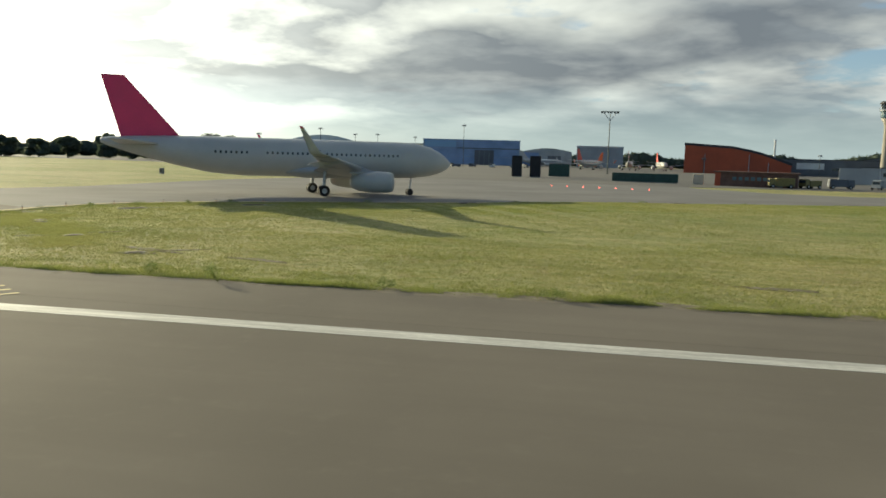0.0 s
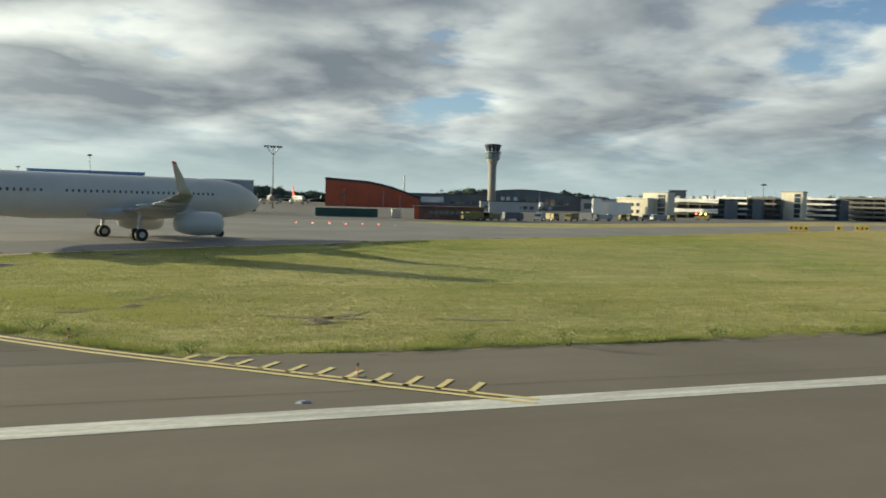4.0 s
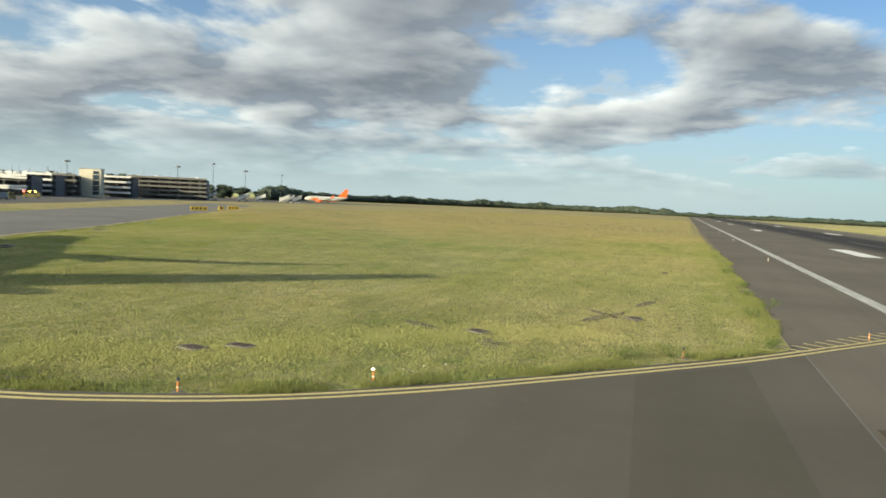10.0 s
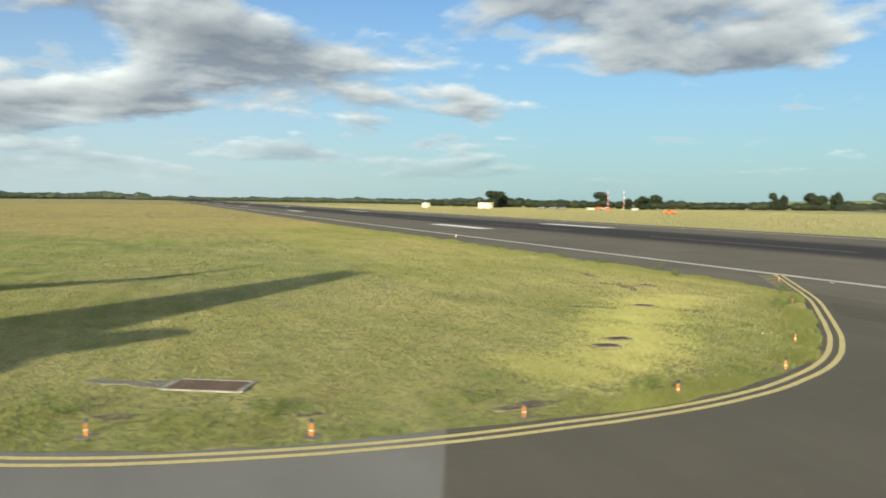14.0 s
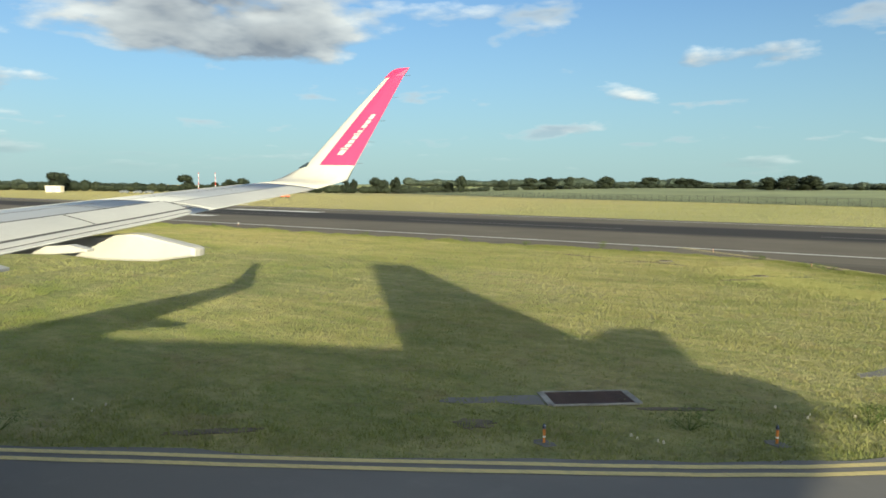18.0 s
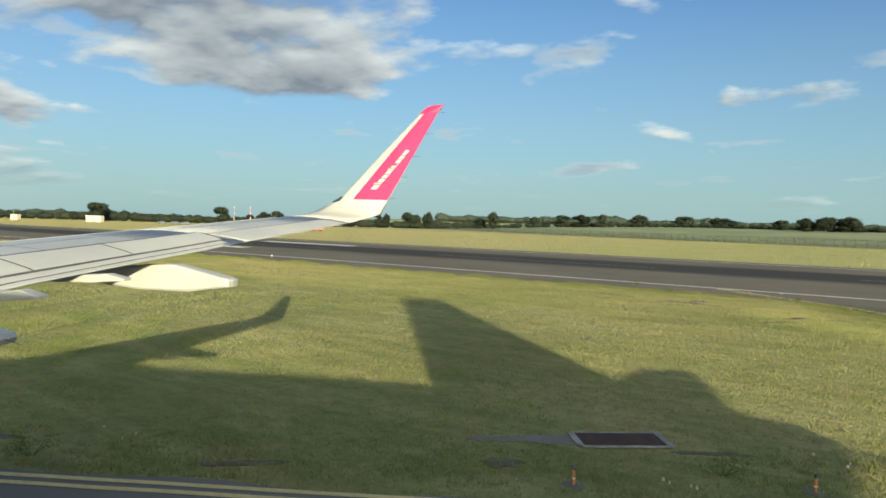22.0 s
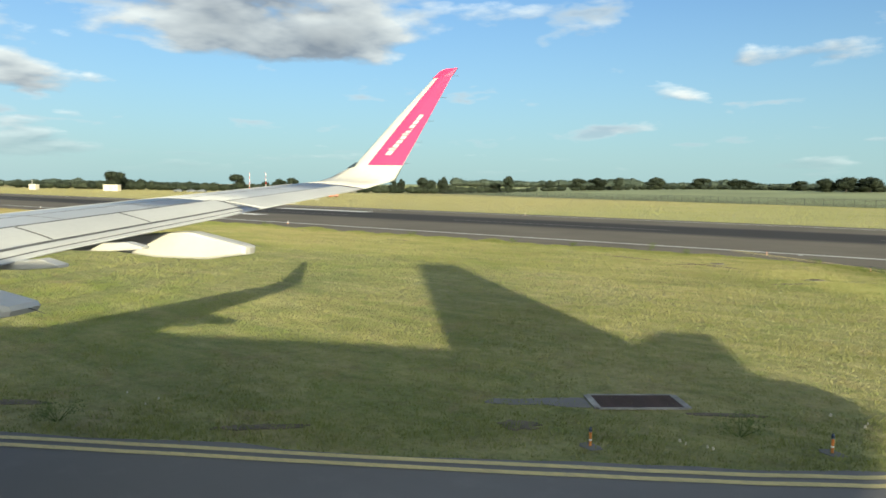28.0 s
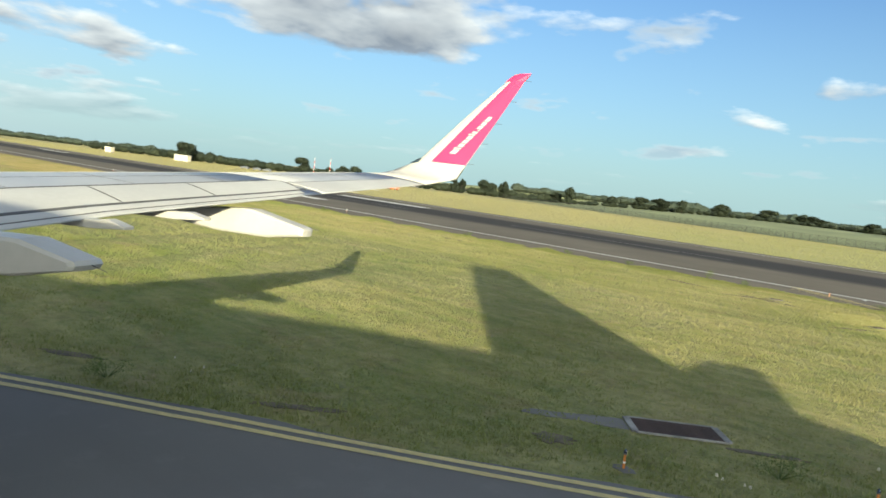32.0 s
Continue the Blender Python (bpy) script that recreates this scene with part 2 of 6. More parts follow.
def grass_ground(name, straw=0.0):
    m = bpy.data.materials.new(name)
    m.use_nodes = True
    g = Nodes(m.node_tree)
    out, b = g.add("ShaderNodeOutputMaterial"), g.add("ShaderNodeBsdfPrincipled")
    co = g.add("ShaderNodeTexCoord").outputs["Object"]
    big, mid = g.noise(co, 0.035, 4.0), g.noise(co, 0.33, 5.0, 0.6)
    tuft, blade = g.noise(g.stretch(co, (1.0, 1.0, 1.0)), 2.2, 5.0, 0.7), g.noise(co, 14.0, 3.0, 0.6)
    col = meadow_colour(g, co, big, mid, straw)
    col = g.mix(g.ramp(tuft, [(0.30, 0.55), (0.52, 0.0)]), col, (0.075, 0.09, 0.025))
    col = g.mix(g.math("MULTIPLY", g.ramp(blade, [(0.35, 0.0), (0.7, 1.0)]), 0.35), col, (0.40, 0.36, 0.14))
    g.link(col, b.inputs["Base Color"])
    b.inputs["Roughness"].default_value, b.inputs["Specular IOR Level"].default_value = 0.85, 0.15
    bp = g.add("ShaderNodeBump")
    bp.inputs["Strength"].default_value, bp.inputs["Distance"].default_value = 0.9, 0.25
    g.link(g.math("ADD", tuft, g.math("MULTIPLY", blade, 0.4)), bp.inputs["Height"])
    g.link(bp.outputs[0], b.inputs["Normal"])
    g.link(b.outputs[0], out.inputs[0])
    return m


def asphalt(name, base, rubber=False):
    m = bpy.data.materials.new(name)
    m.use_nodes = True
    g = Nodes(m.node_tree)
    out, b = g.add("ShaderNodeOutputMaterial"), g.add("ShaderNodeBsdfPrincipled")
    co = g.add("ShaderNodeTexCoord").outputs["Object"]
    big, streak = g.noise(co, 0.09, 4.0), g.noise(g.stretch(co, (0.03, 0.55, 1.0)), 1.0, 4.0, 0.6)
    grit, spots = g.noise(co, 60.0, 2.0), g.noise(co, 1.4, 5.0, 0.65)
    col = g.mix(g.ramp(big, [(0.35, 0.0), (0.65, 1.0)]), tuple(c * 0.86 for c in base), tuple(c * 1.12 for c in base))
    col = g.mix(g.math("MULTIPLY", g.ramp(streak, [(0.4, 0.0), (0.7, 1.0)]), 0.35), col, tuple(c * 0.72 for c in base))
    col = g.mix(g.math("MULTIPLY", g.ramp(spots, [(0.55, 0.0), (0.75, 1.0)]), 0.25), col, tuple(c * 1.35 for c in base))
    col = g.mix(g.math("MULTIPLY", grit, 0.4), col, tuple(c * 0.7 for c in base))
    if rubber:
        # tyre rubber laid down along the middle of the runway
        sep = g.add("ShaderNodeSeparateXYZ")
        g.link(co, sep.inputs[0])
        off = g.math("ABSOLUTE", g.math("SUBTRACT", sep.outputs[1], 25.0))
        off = g.math("ADD", off, g.math("MULTIPLY", g.math("SUBTRACT", streak, 0.5), 5.0))
        lay = g.ramp(g.math("DIVIDE", off, 20.0), [(0.30, 0.9), (0.52, 0.0)])
        col = g.mix(lay, col, (0.042, 0.041, 0.043))
    g.link(col, b.inputs["Base Color"])
    b.inputs["Roughness"].default_value, b.inputs["Specular IOR Level"].default_value = 0.9, 0.06
    bp = g.add("ShaderNodeBump")
    bp.inputs["Strength"].default_value, bp.inputs["Distance"].default_value = 0.25, 0.01
    g.link(grit, bp.inputs["Height"])
    g.link(bp.outputs[0], b.inputs["Normal"])
    g.link(b.outputs[0], out.inputs[0])
    return m


def paint(name, base, wear):
    """Road paint, worn through to the asphalt in places."""
    m = bpy.data.materials.new(name)
    m.use_nodes = True
    g = Nodes(m.node_tree)
    out, b = g.add("ShaderNodeOutputMaterial"), g.add("ShaderNodeBsdfPrincipled")
    co = g.add("ShaderNodeTexCoord").outputs["Object"]
    gone = g.ramp(g.noise(g.stretch(co, (0.35, 1.2, 1.0)), 13.0, 6.0, 0.65), [(wear, 1.0), (wear + 0.28, 0.0)])
    col = g.mix(g.noise(co, 0.5, 4.0), base, tuple(c * 0.72 for c in base))
    if wear > 0.3:
        # wheels have rubbed long grey streaks into the runway's stripes
        streak = g.noise(g.stretch(co, (0.22, 3.2, 1.0)), 1.0, 6.0, 0.68, 0.3)
        col = g.mix(g.math("MULTIPLY", g.ramp(streak, [(0.40, 0.0), (0.60, 1.0)]), 0.62), col, tuple(c * 0.36 for c in base))
    g.link(g.mix(g.math("MULTIPLY", gone, 0.42), col, (0.13, 0.125, 0.115)), b.inputs["Base Color"])
    b.inputs["Roughness"].default_value = 0.7
    g.link(b.outputs[0], out.inputs[0])
    return m


def leaf_material(name, a, c):
    m = bpy.data.materials.new(name)
    m.use_nodes = True
    g = Nodes(m.node_tree)
    out, b = g.add("ShaderNodeOutputMaterial"), g.add("ShaderNodeBsdfPrincipled")
    geo = g.add("ShaderNodeNewGeometry")
    info = g.add("ShaderNodeObjectInfo")
    col = g.mix(geo.outputs["Random Per Island"], a, c)
    col = g.mix(g.math("MULTIPLY", info.outputs["Random"], 0.4), col, tuple(v * 0.6 for v in a))
    g.link(col, b.inputs["Base Color"])
    b.inputs["Roughness"].default_value, b.inputs["Specular IOR Level"].default_value = 0.75, 0.2
    # thin leaves let some light through
    t, mx = g.add("ShaderNodeBsdfTranslucent"), g.add("ShaderNodeMixShader")
    g.link(g.mix(1.0, col, (1.6, 1.7, 1.2), "MULTIPLY"), t.inputs[0])
    mx.inputs[0].default_value = 0.3
    g.link(b.outputs[0], mx.inputs[1])
    g.link(t.outputs[0], mx.inputs[2])
    g.link(mx.outputs[0], out.inputs[0])
    return m


def glass(name, tint):
    m = bpy.data.materials.new(name)
    m.use_nodes = True
    g = Nodes(m.node_tree)
    out, b = g.add("ShaderNodeOutputMaterial"), g.add("ShaderNodeBsdfPrincipled")
    b.inputs["Base Color"].default_value = (*tint, 1)
    b.inputs["Roughness"].default_value = 0.08
    b.inputs["Specular IOR Level"].default_value = 0.8
    g.link(b.outputs[0], out.inputs[0])
    return m


def lamp_material(name, colour, strength):
    m = bpy.data.materials.new(name)
    m.use_nodes = True
    g = Nodes(m.node_tree)
    out, e = g.add("ShaderNodeOutputMaterial"), g.add("ShaderNodeEmission")
    e.inputs[0].default_value, e.inputs[1].default_value = (*colour, 1), strength
    g.link(e.outputs[0], out.inputs[0])
    return m


GRASS = grass_ground("meadow_grass")
STRAW = grass_ground("mown_straw_grass", 0.45)
STRAW_BLADE = grass_blades("mown_straw_blades", 0.45)
DRY_BLADE = grass_blades("dried_grass_blades", 0.55)
RUNWAY = asphalt("runway_asphalt", (0.166, 0.149, 0.122), True)
# one asphalt in two tones: paler for the shaded straight, browner for the sunlit mouth
TAXI = asphalt("taxiway_asphalt", (0.208, 0.203, 0.194))
MOUTH_TAXI = asphalt("mouth_brown_asphalt", (0.130, 0.118, 0.099))
DARK_TAXI = asphalt("resealed_asphalt", (0.114, 0.105, 0.085))
TAR = asphalt("tar_patch", (0.108, 0.093, 0.074))
APRON = material("apron_concrete", (0.10, 0.095, 0.085), 0.8, vary=0.15, scale=0.05, fine=2.0)
WHITE_LINE = paint("white_runway_paint", (0.72, 0.71, 0.64), 0.32)
MARK_WHITE = paint("white_mark_paint", (0.86, 0.85, 0.80), 0.16)
WORN_WHITE = paint("rubbered_white_paint", (0.16, 0.155, 0.14), 0.45)
YELLOW_LINE = paint("yellow_taxiway_paint", (0.70, 0.58, 0.24), 0.28)
BLADE = grass_blades("grass_blades")
LUSH = leaf_material("lush_grass", (0.165, 0.185, 0.058), (0.29, 0.295, 0.115))
WEED = leaf_material("weed_leaves", (0.08, 0.12, 0.035), (0.17, 0.20, 0.07))
# distance haze is mixed into the leaf greens, most into the far one
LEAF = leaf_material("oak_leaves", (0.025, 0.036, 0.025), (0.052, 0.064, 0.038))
LEAF_HAZED = leaf_material("hazed_far_leaves", (0.055, 0.076, 0.060), (0.095, 0.118, 0.088))
BARK = material("bark", (0.035, 0.03, 0.024), 0.9, scale=2, fine=14)
CROP = material("crop_field", (0.24, 0.27, 0.13), 0.9, vary=0.2, scale=0.02, fine=0.6, bump=0.4)
SOIL = material("bare_soil", (0.145, 0.122, 0.088), 0.95, vary=0.35, scale=2.0, fine=18, bump=0.6)
FENCE = material("fence_steel", (0.07, 0.08, 0.07), 0.6, 0.2)
CONCRETE = material("weathered_concrete", (0.17, 0.165, 0.15), 0.85, scale=1.2, fine=25)
PALE_CONCRETE = material("bleached_concrete", (0.28, 0.27, 0.25), 0.85, vary=0.35, scale=2.5, fine=25)
# paled beyond plain cladding, so the colour carries the haze over the hangars
HALL_CLAD = material("brown_cladding", (0.46, 0.42, 0.36), 0.7, vary=0.15, scale=0.15, fine=3)
TOWER_CONCRETE = material("tower_concrete", (0.28, 0.26, 0.22), 0.85, vary=0.12, scale=0.2, fine=4)
STEEL = material("galvanised_steel", (0.42, 0.43, 0.44), 0.45, 0.7, fine=12)
RUST = material("rusty_grating", (0.075, 0.052, 0.045), 0.8, 0.2, scale=4, fine=30)
ORANGE = material("orange_plastic", (0.62, 0.22, 0.05), 0.5, vary=0.15, fine=60)
WHITE_PLASTIC = material("white_plastic", (0.75, 0.74, 0.70), 0.5, vary=0.12)
BLUE_LENS = glass("blue_lens", (0.02, 0.03, 0.07))
CLEAR_LENS = glass("clear_lens", (0.65, 0.66, 0.62))
RED_CLAD = material("red_cladding", (0.42, 0.085, 0.035), 0.6, vary=0.12, scale=0.15, fine=3)
DARK_ROOF = material("dark_roof", (0.045, 0.045, 0.05), 0.7, scale=0.2, fine=3)
# blue lightened the same way, with distance haze in the colour
BLUE_CLAD = material("blue_cladding", (0.25, 0.35, 0.54), 0.55, vary=0.14, scale=0.1, fine=2)
PALE_BLUE = material("pale_blue_sign", (0.25, 0.42, 0.62), 0.5, vary=0.08)
GREY_CLAD = material("grey_cladding", (0.36, 0.38, 0.39), 0.6, vary=0.14, scale=0.1, fine=2)
DARK_CLAD = material("dark_cladding", (0.13, 0.14, 0.155), 0.6, vary=0.2, scale=0.1, fine=2)
CREAM = material("cream_render", (0.66, 0.60, 0.46), 0.75, vary=0.1, scale=0.2, fine=4)
WHITE_CLAD = material("white_cladding", (0.74, 0.73, 0.69), 0.6, vary=0.1, scale=0.2, fine=4)
BRICK = material("dark_brick", (0.15, 0.085, 0.065), 0.85, vary=0.25, scale=0.6, fine=10)
GREEN_METAL = material("dark_green_metal", (0.03, 0.075, 0.06), 0.55, vary=0.2, scale=0.8, fine=6)
BLACK_METAL = material("black_panel", (0.018, 0.018, 0.02), 0.6, vary=0.3, scale=0.6, fine=6)
WINDOW = glass("window_glass", (0.03, 0.045, 0.06))
WINDOW_BLUE = glass("cab_glass", (0.10, 0.16, 0.19))
TYRE = material("tyre_rubber", (0.02, 0.02, 0.02), 0.8)
YELLOW_BODY = material("yellow_vehicle_paint", (0.22, 0.18, 0.06), 0.6, vary=0.2)
ORANGE_PAINT = material("orange_vehicle_paint", (0.85, 0.18, 0.03), 0.4, vary=0.1)
RED_PAINT = material("red_paint", (0.6, 0.05, 0.03), 0.5, vary=0.1)
SIGN_YELLOW = material("yellow_sign_face", (0.62, 0.43, 0.06), 0.5, vary=0.1)
AIR_WHITE = material("white_aircraft_paint", (0.50, 0.49, 0.45), 0.36, vary=0.05, scale=0.5, fine=8, bump=0.02)
# wing tones with light put in: bluish for sky reflection, pale for sunlit panels
AIR_GREY = material("sky_tinted_wing_paint", (0.39, 0.405, 0.42), 0.34, vary=0.10, scale=0.8, fine=10, bump=0.03)
AIR_LIT = material("lit_wing_tone", (0.50, 0.50, 0.475), 0.45, vary=0.08, scale=0.9, fine=14, bump=0.03)
AIR_PINK = material("magenta_paint", (0.72, 0.04, 0.135), 0.32, vary=0.06, scale=0.5, fine=8, bump=0.02)
AIR_DARK = material("dark_wing_cove", (0.09, 0.09, 0.09), 0.7, vary=0.3, scale=3, fine=20)
AIR_ORANGE = material("orange_aircraft_paint", (0.85, 0.16, 0.03), 0.35, vary=0.05)
RED_GLOW = lamp_material("red_stop_bar_glow", (1.0, 0.12, 0.08), 5.0)
AMBER_GLOW = lamp_material("amber_beacon_glow", (1.0, 0.5, 0.06), 9.0)


# ---- building blocks ----
class Mesh:
    """Collects faces for one mesh."""

    def __init__(self):
        self.v, self.f, self.m = [], [], []

    def face(self, pts, mat=0):
        k = len(self.v)
        self.v += [tuple(p) for p in pts]
        self.f.append(tuple(range(k, k + len(pts))))
        self.m.append(mat)
        return self

    def box(self, x0, y0, z0, x1, y1, z1, mat=0, bevel=0.0):
        """A box; with bevel its upright edges are cut."""
        k, b = len(self.v), bevel
        if b:
            ring = [(x0 + b, y0), (x1 - b, y0), (x1, y0 + b), (x1, y1 - b), (x1 - b, y1), (x0 + b, y1), (x0, y1 - b), (x0, y0 + b)]
        else:
            ring = [(x0, y0), (x1, y0), (x1, y1), (x0, y1)]
        return self.prism(ring, z0, z1, mat)

    def prism(self, ring, z0, z1, mat=0, top=1.0):
        """A prism over a ring of points; top scales its upper end about the ring's middle."""
        k, n = len(self.v), len(ring)
        cx, cy = sum(p[0] for p in ring) / n, sum(p[1] for p in ring) / n
        self.v += [(x, y, z0) for x, y in ring] + [(cx + (x - cx) * top, cy + (y - cy) * top, z1) for x, y in ring]
        self.f += [tuple(k + i for i in reversed(range(n))), tuple(k + n + i for i in range(n))]
        self.f += [(k + i, k + (i + 1) % n, k + n + (i + 1) % n, k + n + i) for i in range(n)]
        self.m += [mat] * (n + 2)
        return self

    def loft(self, rings, mat=0, caps=True):
        """Skins rings of equally many points."""
        k, n = len(self.v), len(rings[0])
        for r in rings:
            self.v += [tuple(p) for p in r]
        for a in range(len(rings) - 1):
            for i in range(n):
                j = (i + 1) % n
                self.f.append((k + a * n + i, k + a * n + j, k + (a + 1) * n + j, k + (a + 1) * n + i))
                self.m.append(mat)
        if caps:
            e = k + (len(rings) - 1) * n
            self.f += [tuple(k + i for i in reversed(range(n))), tuple(e + i for i in range(n))]
            self.m += [mat] * 2
        return self

    def tube(self, a, b, r0, r1=None, n=8, mat=0):
        a, b = Vector(a), Vector(b)
        q = (b - a).to_track_quat("Z", "Y")
        r1 = r0 if r1 is None else r1
        ring = [Vector((math.cos(t), math.sin(t), 0)) for t in [2 * math.pi * i / n for i in range(n)]]
        return self.loft([[a + q @ (p * r0) for p in ring], [b + q @ (p * r1) for p in ring]], mat)

    def lathe(self, profile, n=12, mat=0, x=0.0, y=0.0):
        rings = [[(x + r * math.cos(2 * math.pi * i / n), y + r * math.sin(2 * math.pi * i / n), z) for i in range(n)] for r, z in profile]
        return self.loft(rings, mat)

    def data(self, name, mats, smooth=False):
        me = bpy.data.meshes.new(name)
        me.from_pydata(self.v, [], self.f)
        for m in mats if isinstance(mats, (list, tuple)) else [mats]:
            me.materials.append(m)
        me.polygons.foreach_set("material_index", self.m)
        if smooth:
            me.polygons.foreach_set("use_smooth", [True] * len(self.f))
        me.update()
        return me


def thing(name, label, category, m=None, group="", kind=""):
    ob = new(name)
    if m is not None:
        ob.matrix_world = m
    return tagged(ob, label, category, group, kind)


def part(name, mesh, material, parent, label="", smooth=False, m=None):
    ob = new(name, mesh.data(name, material, smooth) if isinstance(mesh, Mesh) else mesh)
    ob.parent = parent
    if m is not None:
        ob.matrix_basis = m
    return tagged(ob, label)


def setting(name, mesh, material, label="", category="", smooth=False, kind="structure"):
    return tagged(new(name, mesh.data(name, material, smooth)), label, category, "", kind)


def spline(points, step):
    """Points at even steps along a smooth line through the given ones."""
    out, p = [], [Vector(q) for q in points]
    p = [p[0] * 2 - p[1]] + p + [p[-1] * 2 - p[-2]]
    for i in range(1, len(p) - 2):
        a, b, c, d = p[i - 1:i + 3]
        n = max(2, int((c - b).length / step))
        for j in range(n):
            t = j / n
            out.append(0.5 * (2 * b + (c - a) * t + (2 * a - 5 * b + 4 * c - d) * t * t + (3 * b - a - 3 * c + d) * t ** 3))
    return out + [p[-2]]


def ribbon(line, lo, hi, z, mesh=None, mat=0, wobble=0.0):
    """A flat strip from lo to hi, measured to the left of a line."""
    mesh = mesh or Mesh()
    pts = []
    for i, p in enumerate(line):
        d = (line[min(i + 1, len(line) - 1)] - line[max(i - 1, 0)]).normalized()
        n = Vector((-d.y, d.x))
        w = wobble * (noise.noise((p.x * 0.9, p.y * 0.9, lo)) if wobble else 0)
        pts.append((p + n * (lo + w), p + n * (hi + w)))
    for (a, b), (c, d) in zip(pts, pts[1:]):
        mesh.face([(a.x, a.y, z), (c.x, c.y, z), (d.x, d.y, z), (b.x, b.y, z)], mat)
    return mesh


# ---- ground, runway, taxiway ----
me = Mesh()
R = 4600
me.face([(R * math.cos(2 * math.pi * i / 48), R * math.sin(2 * math.pi * i / 48), -0.03) for i in range(48)])
setting("ground", me, GRASS, "rough meadow grass, green and straw coloured, to the horizon", "ground")

me = Mesh()
edge = [(-1700, -6.4), (-400, -6.2)]
xs = np.arange(-120, 36, 1.5)
edge += [(float(x), -6.0 + 0.35 * noise.noise((x * 0.35, 3.1, 0)) + 0.5 * noise.noise((x * 0.06, 8.0, 0))) for x in xs]
edge += [(37.5, -6.2), (60, -6.2), (900, -6.2), (900, 50.5), (-1700, 50.5)]
me.prism(edge, -0.25, 0.0)
setting("runway", me, RUNWAY, "grey-brown asphalt runway with dark tyre rubber", "runway")

CURVE = [(30.8, 2.0), (34.4, -0.7), (39.4, -4.5), (44.2, -8.3), (48.3, -12.1), (51.3, -15.0), (53.8, -17.9), (55.5, -20.9), (56.6, -24.2), (57.05, -28.3), (56.95, -33.2), (55.8, -38.1),
         (53.4, -41.6), (50.1, -44.9), (45.0, -48.4), (38.6, -52.4), (28.0, -59.1), (16.0, -65.9), (2.0, -71.6), (-12.0, -78.4), (-60.0, -102.8), (-200.0, -174.0)]
curve = spline(CURVE, 0.8)
inner = [p for p in curve if p.y < -6.0]
me = Mesh()
left = []
for i, p in enumerate(inner):
    d = (inner[min(i + 1, len(inner) - 1)] - inner[max(i - 1, 0)]).normalized()
    n = Vector((d.y, -d.x))
    w = 0.30 + 0.22 * noise.noise((p.x * 0.8, p.y * 0.8, 1.7)) + 0.2 * noise.noise((p.x * 0.2, p.y * 0.2, 5.0))
    left.append((p.x + n.x * w, p.y + n.y * w))
pave = [(39.5, -5.9)] + left + [(-216, -205), (-60, -131), (-24, -113), (-12, -118), (-2, -132), (-1, -140), (30, -141), (62, -146), (70, -128), (76, -100), (76, -62), (80, -48), (85, -33), (89, -18), (97, -5.9)]
me.prism(pave, -0.25, 0.004)
setting("taxiway", me, TAXI, "worn grey asphalt taxiway leaving the runway", "taxiway")
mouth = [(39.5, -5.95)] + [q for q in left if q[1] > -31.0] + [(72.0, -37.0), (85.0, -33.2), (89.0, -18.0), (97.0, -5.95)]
setting("taxiway_mouth", Mesh().prism(mouth, -0.2, 0.008), MOUTH_TAXI, "asphalt toned browner and darker where the taxiway meets the runway", "taxiway")
me = Mesh().prism([(44.9, -7.9), (60.0, -7.4), (78.0, -7.0), (78.0, -9.9), (60.0, -10.3), (47.9, -10.9)], -0.02, 0.0112)
setting("resealed_strip", me, DARK_TAXI, "darker resealed patch across the taxiway mouth", "patch")



def ease(v, a, b):
    t = np.clip((v - a) / (b - a), 0.0, 1.0)
    return t * t * (3 - 2 * t)


def rise(x, y):
    """Height of the gentle crown of the infield beside the straight taxiway."""
    x, y = np.atleast_1d(np.asarray(x, float)), np.atleast_1d(np.asarray(y, float))
    d, at_x = np.full(len(x), 1e9), np.zeros(len(x))
    for q in left[::2]:
        e = (x - q[0]) ** 2 + (y - q[1]) ** 2
        at_x = np.where(e < d, q[0], at_x)
        d = np.minimum(d, e)
    return crown(np.sqrt(d), at_x)


def crown(d, x):
    return 0.42 * ease(d, 0.6, 5.0) * (1 - ease(d, 16.0, 36.0)) * ease(-np.asarray(x, float), -40.0, -24.0)


me = Mesh()
steps = [0.0, 0.6, 1.2, 2.0, 2.8, 3.6, 4.4, 5.0, 8.0, 12.0, 16.0, 20.0, 24.0, 28.0, 32.0, 36.0]
rows = []
for i, p in enumerate(inner):
    if p.x < 41 and p.y < -40 and i % 3 == 0:
        d = (inner[min(i + 1, len(inner) - 1)] - inner[max(i - 1, 0)]).normalized()
        n = Vector((d.y, -d.x))
        rows.append([(p.x + n.x * (s + 0.3), p.y + n.y * (s + 0.3), -0.022 + float(crown(s, p.x))) for s in steps])
for a, b in zip(rows, rows[1:]):
    for j in range(len(steps) - 1):
        me.face([a[j], a[j + 1], b[j + 1], b[j]])
setting("infield", me, GRASS, "gently crowned meadow between runway and taxiway", "ground", True)

me = Mesh()
for y in (0.0, 46.0):
    for x in range(-1600, 860, 20):
        me.face([(x, y - 0.39, 0.008), (x + 20, y - 0.39, 0.008), (x + 20, y + 0.39, 0.008), (x, y + 0.39, 0.008)])
setting("runway_edge_stripe", me, WHITE_LINE, "worn white runway side stripe", "road marking")
me = Mesh()
for x in range(-1610, 860, 50):
    me.face([(x, 22.75, 0.008), (x + 30, 22.75, 0.008), (x + 30, 23.2, 0.008), (x, 23.2, 0.008)])
setting("runway_centre_line", me, WORN_WHITE, "white dashed runway centre line", "road marking")
